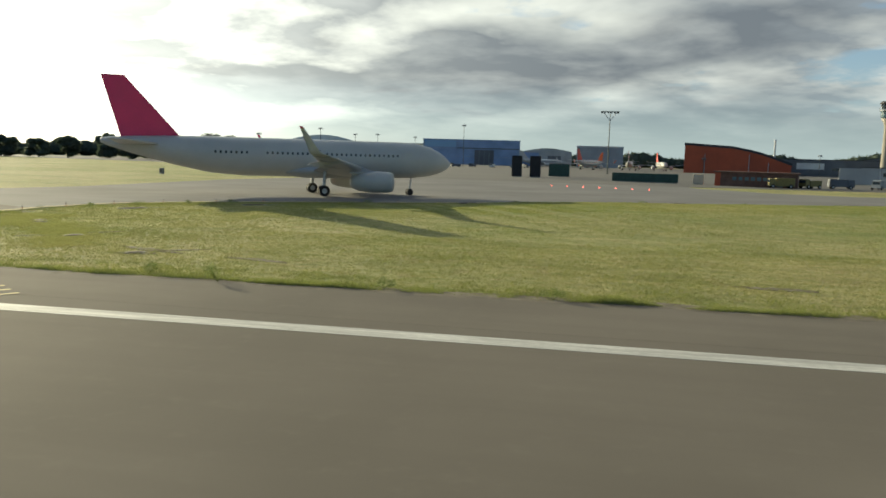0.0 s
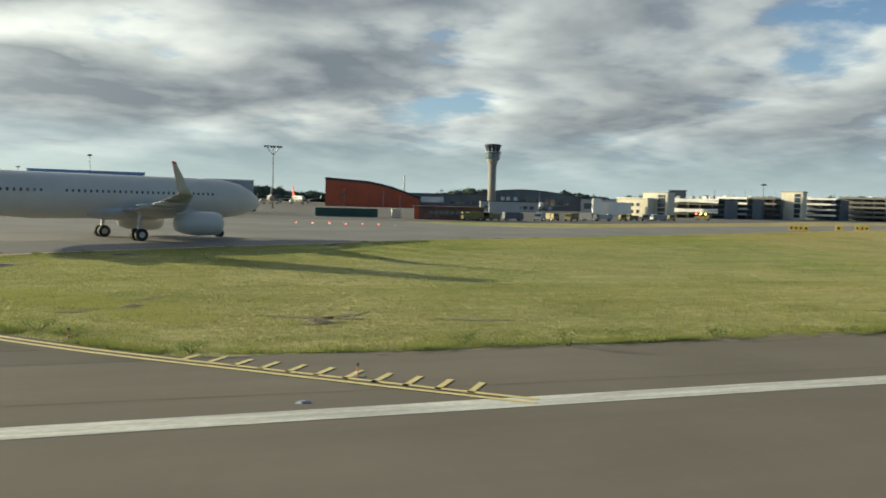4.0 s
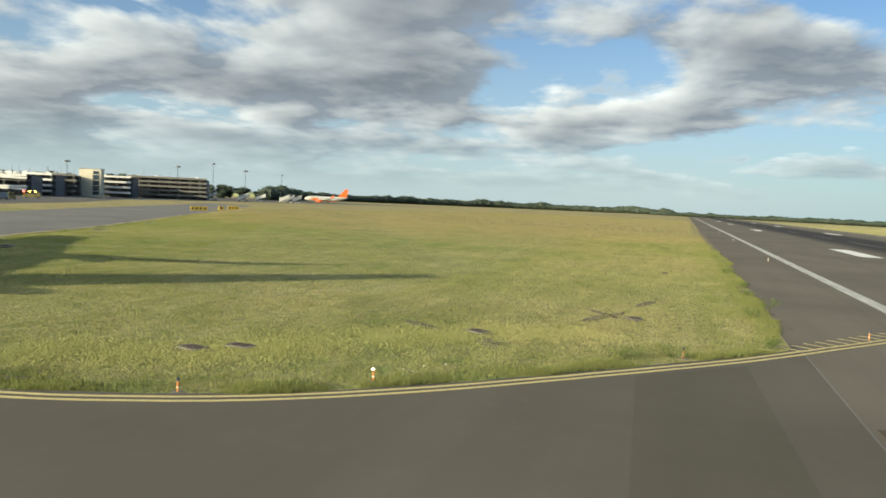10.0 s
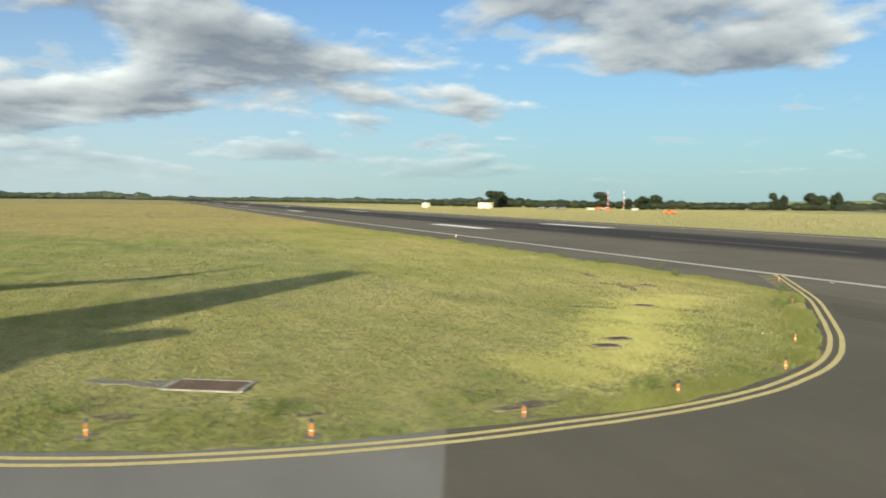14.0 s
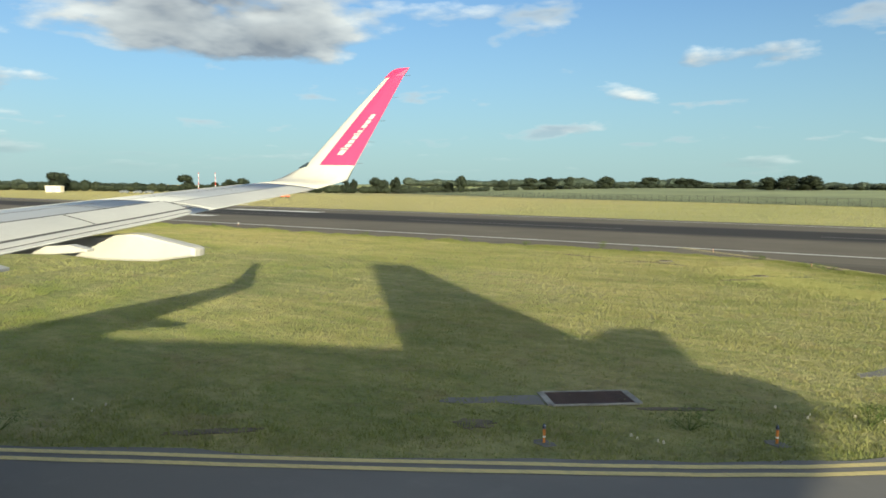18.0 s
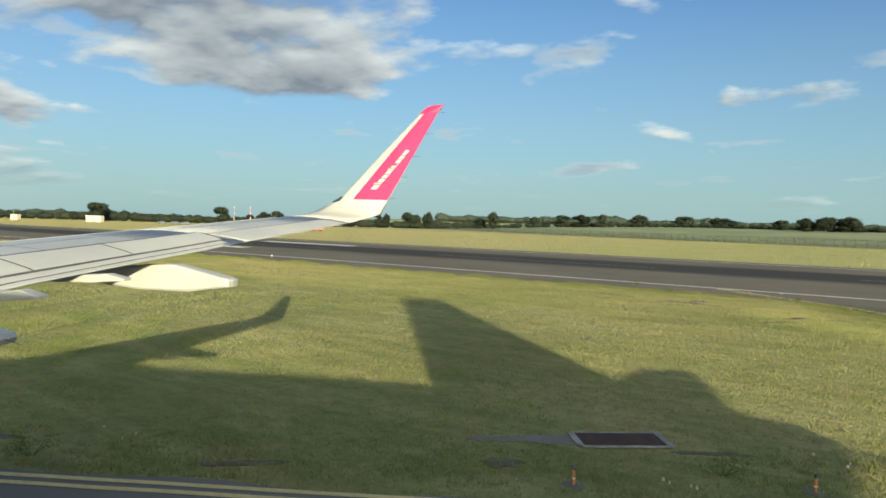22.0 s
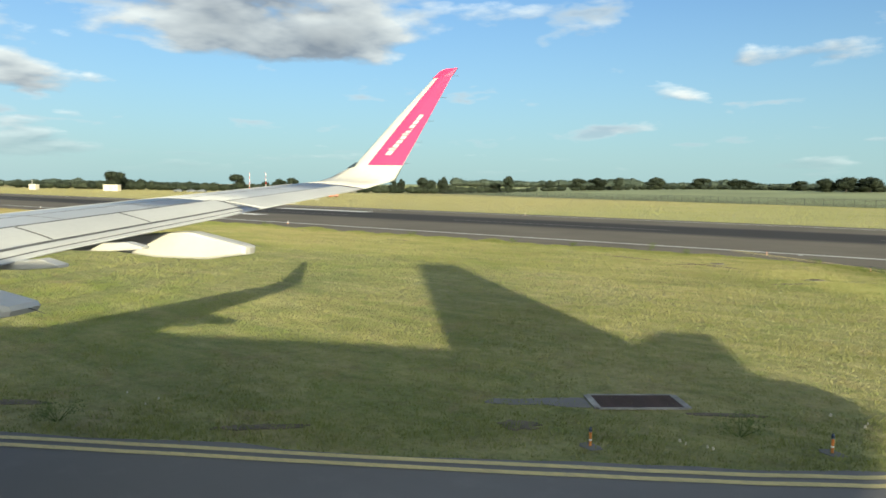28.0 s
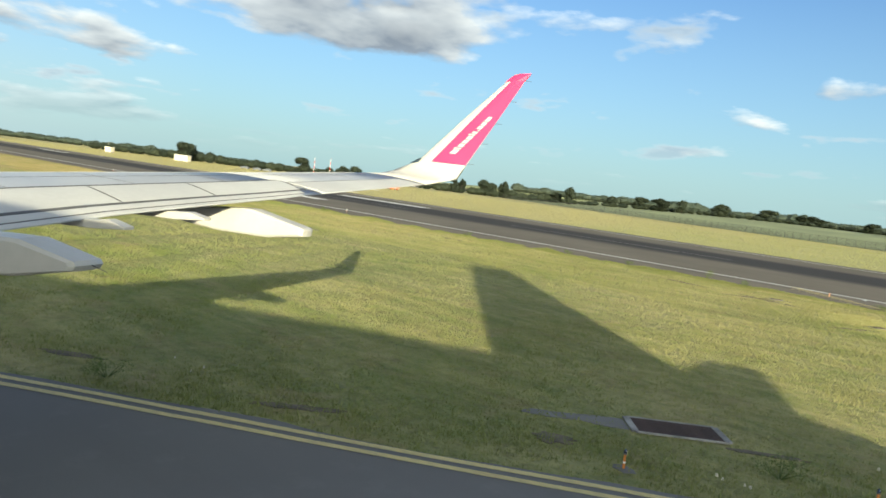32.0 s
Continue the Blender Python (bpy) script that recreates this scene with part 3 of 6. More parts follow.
for x in (-809, -659, -509, -359, -209, -59):
    for y in (11.0, 33.0):
        me = Mesh()
        me.face([(x, y, 0.009), (x + 22.5, y, 0.009), (x + 22.5, y + 2.6, 0.009), (x, y + 2.6, 0.009)])
        setting("touchdown_mark", me, MARK_WHITE, "white touchdown zone bar on the runway", "road marking")

for lo, hi, nm in ((-0.08, 0.08, "inner"), (0.26, 0.42, "outer")):
    setting("taxiway_edge_line_" + nm, ribbon([p for p in curve if p.y < 0.1], lo, hi, 0.016, wobble=0.03), YELLOW_LINE, "worn yellow taxiway edge line", "road marking")
for i in range(11):
    u = i / 10
    p = Vector((34.95 + u * 6.3, -0.95 - u * 5.0))
    me = Mesh()
    d, n = Vector((-0.6, -0.8)), Vector((0.8, -0.6)) * 0.08
    q = p + d * (1.15 - 0.35 * u)
    me.face([(*(p - n), 0.016), (*(p + n), 0.016), (*(q + n), 0.016), (*(q - n), 0.016)])
    setting("taxiway_tick", me, YELLOW_LINE, "short yellow bar beside the taxiway line", "road marking")
me = Mesh()
me.prism([(50.8, -5.75), (52.75, -5.65), (52.75, -4.25), (50.75, -4.3)], -0.02, 0.0125)
setting("tar_patch", me, TAR, "dark rectangular tar repair in the asphalt", "patch")
me = Mesh()
ribbon([Vector((-1500.0, -1.2)), Vector((20.0, -1.2)), Vector((46.0, -2.0)), Vector((120.0, -2.2))], -0.011, 0.011, 0.0125, me)
setting("asphalt_joint", me, TAR, "dark sealed joint in the asphalt", "joint")

me = Mesh()
rag = [Vector((float(q), -6.05 + 0.3 * noise.noise((q * 0.35, 3.1, 0)))) for q in np.arange(-150, 37, 1.0)]
ribbon(rag, -0.55, 0.45, 0.006, me, wobble=0.35)
setting("verge_soil", me, SOIL, "ragged strip of soil and grit along the runway shoulder", "soil")

# far side beyond the mown strip: a field of crop behind a fence
me = Mesh()
FENCE_LINE = [(-700.0, 350.0), (-318.0, 350.0), (-215.0, 297.0), (-95.0, 234.0), (-9.0, 204.0), (110.0, 158.0), (230.0, 112.0), (700.0, -60.0)]


def field_z(x, y):
    """Height of the crop field, which climbs gently away from the fence."""
    for (x0, y0), (x1, y1) in zip(FENCE_LINE, FENCE_LINE[1:]):
        if x0 <= x <= x1:
            return 5.2 * min(max((y - (y0 + (y1 - y0) * (x - x0) / (x1 - x0)) - 3.0) / 210.0, 0.0), 1.0)
    return 0.0


cols = [(-318, 352), (-215, 299), (-150, 265), (-95, 236), (-9, 206), (50, 183), (110, 160), (170, 137), (230, 114), (400, 52), (690, -55)]
for (xa, ya), (xb, yb) in zip(cols, cols[1:]):
    for s0, s1 in ((0, 60), (60, 130), (130, 220), (220, 700)):
        me.face([(xa, ya + s0, 0.05 + field_z(xa, ya + s0)), (xb, yb + s0, 0.05 + field_z(xb, yb + s0)), (xb, yb + s1, 0.05 + field_z(xb, yb + s1)), (xa, ya + s1, 0.05 + field_z(xa, ya + s1))])
setting("crop_field", me, CROP, "green crop field beyond the perimeter fence", "field")
me = Mesh()
me.prism([(-700, 50.6), (420, 50.6), (230, 111), (110, 157), (-9, 203), (-95, 233), (-215, 296), (-318, 349), (-700, 330)], -0.2, -0.012)
setting("mown_strip", me, STRAW, "straw-coloured mown strip beyond the runway", "ground")
# apron in front of the terminal buildings
me = Mesh()
me.prism([(330, -300), (190, -262), (110, -205), (62, -146.2), (30, -141.2), (-1, -140.2), (-40, -146), (-54, -151.2), (-120, -184.2), (-205, -240.2), (-330, -268), (-520, -255), (-640, -230), (-700, -700), (400, -760)], -0.25, 0.0)
setting("apron", me, APRON, "dull grey-brown concrete apron in front of the hangars", "apron")


# ---- the airport: hangars, terminal, car parks, tower ----
def between(left, right):
    """A pose at the left end of a front, x along the front, y away behind it, and the front's length."""
    a, b = Vector(left), Vector(right)
    d = b - a
    return pose(a.x, a.y, 0, 0, 0, math.degrees(math.atan2(d.y, d.x))), d.length


def window_mesh(w, h):
    return Mesh().box(0, -0.06, 0, w, 0.05, h)


def building(name, label, category, left, right, height, depth, wall, roof=DARK_ROOF, windows=(), parapet=0.35, door=None, profile=None, bands=0):
    """A block with its wall, roof and each window; profile gives the roofline as (fraction, height)."""
    m, w = between(left, right)
    b = thing(name, label, category, m)
    line = profile or [(0.0, height), (1.0, height)]
    me = Mesh()
    front = [(0.0, 0.0)] + [(f * w, h) for f, h in line] + [(w, 0.0)]
    me.loft([[(x, 0, z) for x, z in front], [(x, depth, z) for x, z in front]])
    part("wall", me, wall, b)
    top = [(f * w + (-0.3 if f == 0 else 0.3 if f == 1 else 0), h) for f, h in line]
    skin = [(x, h + 0.01) for x, h in top] + [(x, h + parapet) for x, h in top[::-1]]
    me = Mesh().loft([[(x, -0.3, h) for x, h in skin], [(x, depth + 0.3, h) for x, h in skin]])
    part("roof", me, roof, b)
    for k in range(bands):
        z = height * (k + 1) / (bands + 1)
        part("cladding_rail", Mesh().box(0.02, -0.09, z - 0.06, w - 0.02, -0.004, z + 0.06), STEEL, b)
    for x, z, ww, hh, count, gap, mat in windows:
        data = window_mesh(ww, hh).data("window", mat)
        for i in range(count):
            part("window", data, mat, b, m=pose(x + i * gap, 0, z))
    if door:
        x, ww, hh, mat = door
        d = part("door", Mesh().box(x, -0.1, 0, x + ww, 0.02, hh), mat, b)
        for i in range(1, 4):
            part("door_rib", Mesh().box(x + ww * i / 4 - 0.08, -0.16, 0.1, x + ww * i / 4 + 0.08, -0.102, hh - 0.1), GREY_CLAD, d)
    return b


def arc(n, h0, h1):
    return [(i / n, h0 + (h1 - h0) * math.sin(math.pi * i / n)) for i in range(n + 1)]


building("hangar", "low grey-brown hangar hall with pale upper wall", "hangar", (198.7, -377.6), (145.4, -396.4), 9.6, 22, HALL_CLAD, GREY_CLAD,
         windows=[(4, 1.0, 14, 4.2, 3, 16.5, GREY_CLAD), (2, 6.6, 2.2, 1.0, 16, 3.2, WINDOW)])
building("arched_hangar", "white arched hangar roof behind a dark hall", "hangar", (194.0, -404.0), (150.0, -419.0), 9.0, 40, WHITE_CLAD, WHITE_CLAD, profile=arc(10, 10.8, 15.4), parapet=0.7)
building("shed", "low flat-roofed grey shed behind trees", "shed", (251.6, -396.4), (224.1, -410.1), 8.6, 18, DARK_CLAD)
building("office_block", "white office wing beside the blue hangar", "office", (169.5, -586.3), (148.8, -590.8), 15.5, 30, CREAM, GREY_CLAD, windows=[(2, 4 + 3.4 * k, 1.6, 1.7, 6, 2.9, WINDOW) for k in range(3)])
blue = building("blue_hangar", "large blue clad aircraft hangar with dark door", "hangar", (146.8, -570.7), (72.4, -580.8), 18.5, 60, BLUE_CLAD, BLUE_CLAD, door=(40, 15, 11.5, DARK_CLAD), parapet=0.8, bands=2)
part("fascia", Mesh().box(1.2, -0.5, 13.4, 25.5, -0.01, 18.2), PALE_BLUE, blue, "pale blue painted fascia panel")
part("upper_band", Mesh().box(25.8, -0.4, 12.2, 74.4, -0.012, 13.0), DARK_CLAD, blue)
building("hangar_annex", "low blue annex beside the big hangar", "annex", (72.2, -583), (58.0, -586), 10.6, 20, BLUE_CLAD, GREY_CLAD)
building("grey_hangar", "distant grey hangar with curved roof", "hangar", (79, -690), (35.4, -692), 12, 40, GREY_CLAD, GREY_CLAD, profile=arc(8, 12.5, 15.5), door=(22, 12, 9, DARK_CLAD))
building("door_hangar", "grey hangar with a wide pale sliding door", "hangar", (29.7, -622.3), (-7.3, -621.3), 16.5, 40, GREY_CLAD, WHITE_CLAD, door=(3, 31, 12.5, GREY_CLAD), parapet=0.9)
red = building("red_hangar", "rust-red clad hangar with a sloping dark roof", "hangar", (-33.0, -428.0), (-86.5, -417.3), 15, 40, RED_CLAD, DARK_ROOF,
               profile=[(0, 15.2), (0.45, 13.7), (0.60, 12.2), (0.72, 10.6), (0.86, 8.0), (1.0, 5.2)], parapet=1.3)
part("flue", Mesh().tube((46, 8, 5), (46, 8, 19), 0.5, n=10), WHITE_CLAD, red, "white flue pipe")
for f in (0.2, 0.62, 0.8):
    part("downpipe", Mesh().tube((f * 54, -0.2, 0), (f * 54, -0.2, 10.5 if f < 0.7 else 6.5), 0.16, n=6), GREY_CLAD, red)
building("terminal", "long dark terminal building with ribbon windows", "terminal", (-83.6, -446.0), (-142.0, -430.0), 8.8, 40, DARK_CLAD, DARK_ROOF, windows=[(12, 3.6, 14.0, 3.4, 1, 1, WHITE_CLAD), (2.0, 3.0, 3.0, 1.3, 2, 4.2, WINDOW), (30.0, 3.0, 3.4, 1.5, 6, 4.6, WINDOW)])
term = building("terminal_hall", "curved-roof terminal hall in dark grey", "terminal", (-138.0, -480.0), (-212.0, -452.0), 11, 60, DARK_CLAD, DARK_ROOF, profile=arc(12, 9.0, 13.6), windows=[(38 + i * 5.0, 3.5, 3.6, 4.0, 1, 1, WINDOW) for i in range(6)])
for i, (x, hh) in enumerate(((20, 2.4), (24.2, 2.4), (28.0, 2.4), (33.0, 2.4))):
    part("sign_bar", Mesh().box(x, -0.5, 6.2, x + 2.4, -0.1, 6.2 + hh), WHITE_CLAD, term, "plain white bar")
building("pier", "low terminal pier with grey glazed front", "pier", (-205.0, -440.0), (-255.0, -408.0), 8.5, 26, GREY_CLAD, DARK_ROOF, windows=[(2 + i * 7.0, 2.0, 5.4, 3.8, 1, 1, WINDOW) for i in range(7)])
fire = building("fire_station", "low dark brick building with a row of windows", "building", (-9.5, -160.0), (-25.5, -155.6), 2.9, 9, BRICK, BRICK, windows=[(3.6 + i * 1.25, 1.3, 0.8, 0.75, 1, 1, WINDOW_BLUE) for i in range(6)], parapet=0.3)
part("red_end", Mesh().box(-0.06, -0.08, 0, 1.1, 0.3, 2.9), RED_CLAD, fire, "red painted end pier")
part("hatch", Mesh().box(12.5, -0.07, 0, 13.8, 0.02, 2.1), DARK_CLAD, fire)


def container(name, label, left, right, height, depth, mat):
    """A steel box with ribbed sides and a door."""
    m, w = between(left, right)
    c = thing(name, label, "container", m)
    part("body", Mesh().box(0, 0, 0.12, w, depth, height, bevel=0.04), mat, c)
    part("skid", Mesh().box(0.2, 0.2, 0, w - 0.2, depth - 0.2, 0.118), STEEL, c)
    n = max(3, int(w / 0.9))
    data = Mesh().box(-0.05, -0.045, 0.25, 0.05, -0.002, height - 0.12).data("rib", mat)
    for i in range(n):
        part("rib", data, mat, c, m=pose(w * (i + 0.5) / n, 0, 0))
    part("door", Mesh().box(w * 0.12, -0.055, 0.3, w * 0.12 + min(0.9, w * 0.3), -0.003, height - 0.2), mat, c)
    return c


container("tank_screen", "tall black panel screen beside the taxiway", (38.3, -187.1), (35.6, -187.3), 5.6, 2.4, BLACK_METAL)
container("tank_screen", "tall black panel screen beside the taxiway", (33.5, -187.3), (30.7, -187.3), 5.6, 2.4, BLACK_METAL)
container("green_cabin", "dark green steel cabin on the apron", (29.5, -206), (23.6, -206), 3.6, 3, GREEN_METAL)
container("green_tank", "long dark green fuel tank housing", (12.5, -170), (-2.5, -168), 2.1, 3, GREEN_METAL)
container("cabin", "cream site cabin by the low brick building", (-5.6, -166), (-7.8, -165.6), 2.3, 2.4, CREAM)
container("grey_store", "grey flat-roofed store on the apron", (-52.0, -219), (-61.5, -215.4), 4.6, 8, GREY_CLAD)
container("white_block", "narrow white stair block", (-121.9, -275.6), (-125.2, -274.0), 7.4, 4, WHITE_CLAD)
container("white_bridge", "white covered walkway on the apron", (-128.6, -280.3), (-140.0, -274.5), 6.0, 6, WHITE_CLAD)


def control_tower():
    t = thing("control_tower", "tall concrete control tower with glazed cab", "tower", pose(-132.0, -417.0, 0))
    part("shaft", Mesh().lathe([(3.0, 0), (2.5, 5), (2.3, 14), (2.3, 26), (2.8, 28.5), (4.0, 30.6)], 20), TOWER_CONCRETE, t, smooth=True)
    part("lower_cab", Mesh().lathe([(4.0, 30.6), (4.4, 31.2), (4.6, 34.0), (4.4, 34.4)], 12), WINDOW_BLUE, t, "pale glazed office ring")
    part("gallery", Mesh().lathe([(5.0, 34.4), (5.1, 34.6), (5.1, 34.9), (3.9, 35.0)], 12), GREY_CLAD, t)
    part("cab", Mesh().lathe([(3.8, 35.0), (4.7, 38.2)], 12), WINDOW, t, "sloping dark cab glass")
    for i in range(12):
        a = 2 * math.pi * i / 12
        part("mullion", Mesh().tube((3.83 * math.cos(a), 3.83 * math.sin(a), 35), (4.73 * math.cos(a), 4.73 * math.sin(a), 38.2), 0.12, n=4), GREY_CLAD, t)
        part("railing_post", Mesh().tube((4.95 * math.cos(a), 4.95 * math.sin(a), 34.9), (4.95 * math.cos(a), 4.95 * math.sin(a), 36.0), 0.06, n=4), STEEL, t)
    part("roof", Mesh().lathe([(5.1, 38.2), (5.2, 38.7), (4.2, 39.4), (1.2, 39.7)], 12), DARK_ROOF, t)
    part("aerial", Mesh().tube((0.8, 0, 39.6), (0.8, 0, 42.4), 0.08, n=5), STEEL, t)
    part("aerial", Mesh().tube((-1.2, 1, 39.5), (-1.2, 1, 41.4), 0.06, n=5), STEEL, t)
    return t


control_tower()


def car_park(left, right, height, depth, levels, label, ramps=False, front=WHITE_CLAD):
    """An open deck car park: decks, parapets, columns, parked cars as dark rows, a core coloured dark as the inside's
    shade.
    """
    m, w = between(left, right)
    c = thing("car_park", label, "car park", m, "airport car parks")
    part("core", Mesh().box(0.5, depth * 0.35, 0, w - 0.5, depth, height - 0.6), DARK_CLAD, c)
    step = height / levels
    for k in range(1, levels + 1):
        z = k * step - 0.4
        part("deck", Mesh().box(0, 0.02, z - 0.35, w, depth * 0.35 - 0.02, z), CONCRETE, c)
        if ramps:
            s = 0.9 if k % 2 else -0.9
            me = Mesh().loft([[(0, -0.15, z - 0.1), (0, 0.0, z - 0.1), (0, 0.0, z + 0.85), (0, -0.15, z + 0.85)],
                              [(w * 0.5, -0.15, z - 0.1 + s), (w * 0.5, 0.0, z - 0.1 + s), (w * 0.5, 0.0, z + 0.75 + s), (w * 0.5, -0.15, z + 0.75 + s)],
                              [(w, -0.15, z - 0.1 + s * 0.6), (w, 0.0, z - 0.1 + s * 0.6), (w, 0.0, z + 0.75 + s * 0.6), (w, -0.15, z + 0.75 + s * 0.6)]])
        else:
            me = Mesh().box(0, -0.15, z - 0.35, w, 0.0, z + 0.62)
        part("parapet", me, front, c)
    for i in range(int(w / 5.5) + 1):
        x = min(i * 5.5, w - 0.4)
        part("column", Mesh().box(x, 0.05, 0, x + 0.4, 0.45, height - 0.5), CONCRETE, c)
    rnd = random.Random(int(w * 10))
    for i in range(int(w / 3.2)):
        x = 0.6 + i * 3.2
        if x + 2 < w and rnd.random() < 0.7:
            part("roof_car", Mesh().prism([(x, 1.0), (x + 1.8, 1.0), (x + 1.8, 3.4), (x, 3.4)], height - 0.4, height + 0.8, 0, 0.8), rnd.choice((DARK_CLAD, WHITE_CLAD, GREY_CLAD)), c)
    for i in range(3):
        x = w * (i + 0.5) / 3
        part("lamp_post", Mesh().tube((x, depth * 0.3, height - 0.4), (x, depth * 0.3, height + 3.4), 0.09, n=5), STEEL, c)
    return c


car_park((-164.0, -293.9), (-179.3, -267.3), 9.0, 24, 4, "white open car park with sloping ramps", True)
car_park((-193.0, -298.0), (-204.1, -278.8), 9.9, 24, 4, "open multi-storey car park with pale parapets")
# its shadow is put into the colour: darker concrete parapets
car_park((-222.0, -306.0), (-231.0, -290.4), 10.4, 24, 4, "shadowed multi-storey car park beside a stair core", front=CONCRETE)
car_park((-256.0, -303.0), (-265.1, -287.3), 11.0, 26, 4, "multi-storey car park with white deck edges")
car_park((-290.0, -309.9), (-311.2, -273.2), 12.2, 26, 5, "large grey multi-storey car park", front=CONCRETE)


def stair_core(left, right, height, label):
    m, w = between(left, right)
    c = thing("stair_core", label, "stair tower", m)
    part("shaft", Mesh().box(0, 0, 0, w, 7, height), CREAM, c)
    part("cap", Mesh().box(-0.2, -0.2, height, w + 0.2, 7.2, height + 0.5), GREY_CLAD, c)
    part("glazed_strip", Mesh().box(w * 0.62, -0.06, 1, w * 0.92, -0.004, height - 0.8), WINDOW, c)
    for k in range(4):
        part("landing", Mesh().box(w * 0.6, -0.12, (k + 1) * height / 5, w * 0.94, -0.062, (k + 1) * height / 5 + 0.25), CREAM, c)
    return c


stair_core((-240.7, -298.0), (-245.8, -289.2), 13.6, "cream stair tower of the car park")
stair_core((-151.0, -283.0), (-156.9, -272.7), 10.6, "cream stair tower beside the terminal")
building("gate_house", "pale two-storey gate building", "building", (-141.0, -288.0), (-148.5, -275.1), 8.0, 12, CREAM, WHITE_CLAD, windows=[(1.2, 4.6, 1.5, 1.3, 4, 2.8, WINDOW), (1.2, 1.4, 1.5, 1.6, 4, 2.8, WINDOW)])
building("plant_room", "dark plant room above the car park", "building", (-198.0, -331.3), (-205.0, -326.5), 13.2, 10, DARK_CLAD)
building("side_terminal", "pale terminal wing below the tower", "terminal", (-100.0, -352.0), (-128.0, -342.0), 5.0, 18, GREY_CLAD, DARK_ROOF, windows=[(2 + i * 3.3, 1.4, 2.2, 1.6, 1, 1, WINDOW) for i in range(8)])


# ---- masts and lamps of the apron ----
def lamp_mast(x, y, h, label="tall slim apron floodlight mast", gantry=False):
    l = thing("floodlight_mast", label, "lamp", pose(x, y, 0), "apron masts")
    part("base", Mesh().box(-0.5, -0.5, 0, 0.5, 0.5, 0.3, bevel=0.08), CONCRETE, l)
    part("pole", Mesh().tube((0, 0, 0.3), (0, 0, h), 0.24 if gantry else 0.18, 0.12, 8), FENCE, l)
    if gantry:
        part("crossarm", Mesh().box(-3.4, -0.25, h - 0.3, 3.4, 0.25, h), FENCE, l)
        part("brace", Mesh().tube((0, 0, h - 3.5), (-2.6, 0, h - 0.3), 0.12, n=5), STEEL, l)
        part("brace", Mesh().tube((0, 0, h - 3.5), (2.6, 0, h - 0.3), 0.12, n=5), STEEL, l)
        for i in range(6):
            part("floodlight", Mesh().box(-3.2 + i * 1.2, -0.4, h - 0.75, -2.6 + i * 1.2, 0.1, h - 0.31), DARK_CLAD, l)
    else:
        part("head_frame", Mesh().lathe([(0.9, h - 0.2), (1.1, h), (0.9, h + 0.15)], 8), STEEL, l)
        for i in range(4):
            a = i * math.pi / 2 + 0.5
            part("floodlight", Mesh().box(-0.25 + math.cos(a), -0.25 + math.sin(a), h - 0.75, 0.25 + math.cos(a), 0.25 + math.sin(a), h - 0.22), DARK_CLAD, l)
    return l


for x, y, h in ((159.7, -374.0, 18.6), (190.5, -365.0, 15.0), (168.2, -462.7, 18.4), (154.3, -466.5, 18.8), (146.3, -540.0, 19.5), (91.4, -428.0, 23.9), (-287.3, -275.0, 18.2), (-339.1, -288.0, 22.5),
                (-333.9, -262.0, 18.6), (-214.0, -280.0, 16.5), (-543.5, -356.2, 22.9), (-43.0, -425.0, 8.0), (-101.0, -420.0, 11.0)):
    lamp_mast(x, y, h)
lamp_mast(11.4, -281.8, 23.6, "tall gantry floodlight mast with a wide crossarm", True)


# ---- parked airliners and ramp vehicles ----
def fuselage_rings(length, r, zc, n=14, tail_up=0.7):
    """Rings of a body from nose (x = 0) to tail (x = -length)."""
    out = []
    for f, k, up in ((0.0, 0.06, -0.25), (0.012, 0.3, -0.22), (0.035, 0.58, -0.15), (0.07, 0.82, -0.06), (0.12, 0.97, 0), (0.17, 1, 0), (0.62, 1, 0), (0.72, 0.93, 0.10), (0.82, 0.72, 0.36), (0.92, 0.44, 0.66), (0.985, 0.2, 0.86), (1.0, 0.1, 0.92)):
        out.append([(-f * length, r * k * math.sin(2 * math.pi * i / n), zc + r * (up * tail_up + k * math.cos(2 * math.pi * i / n))) for i in range(n)])
    return out


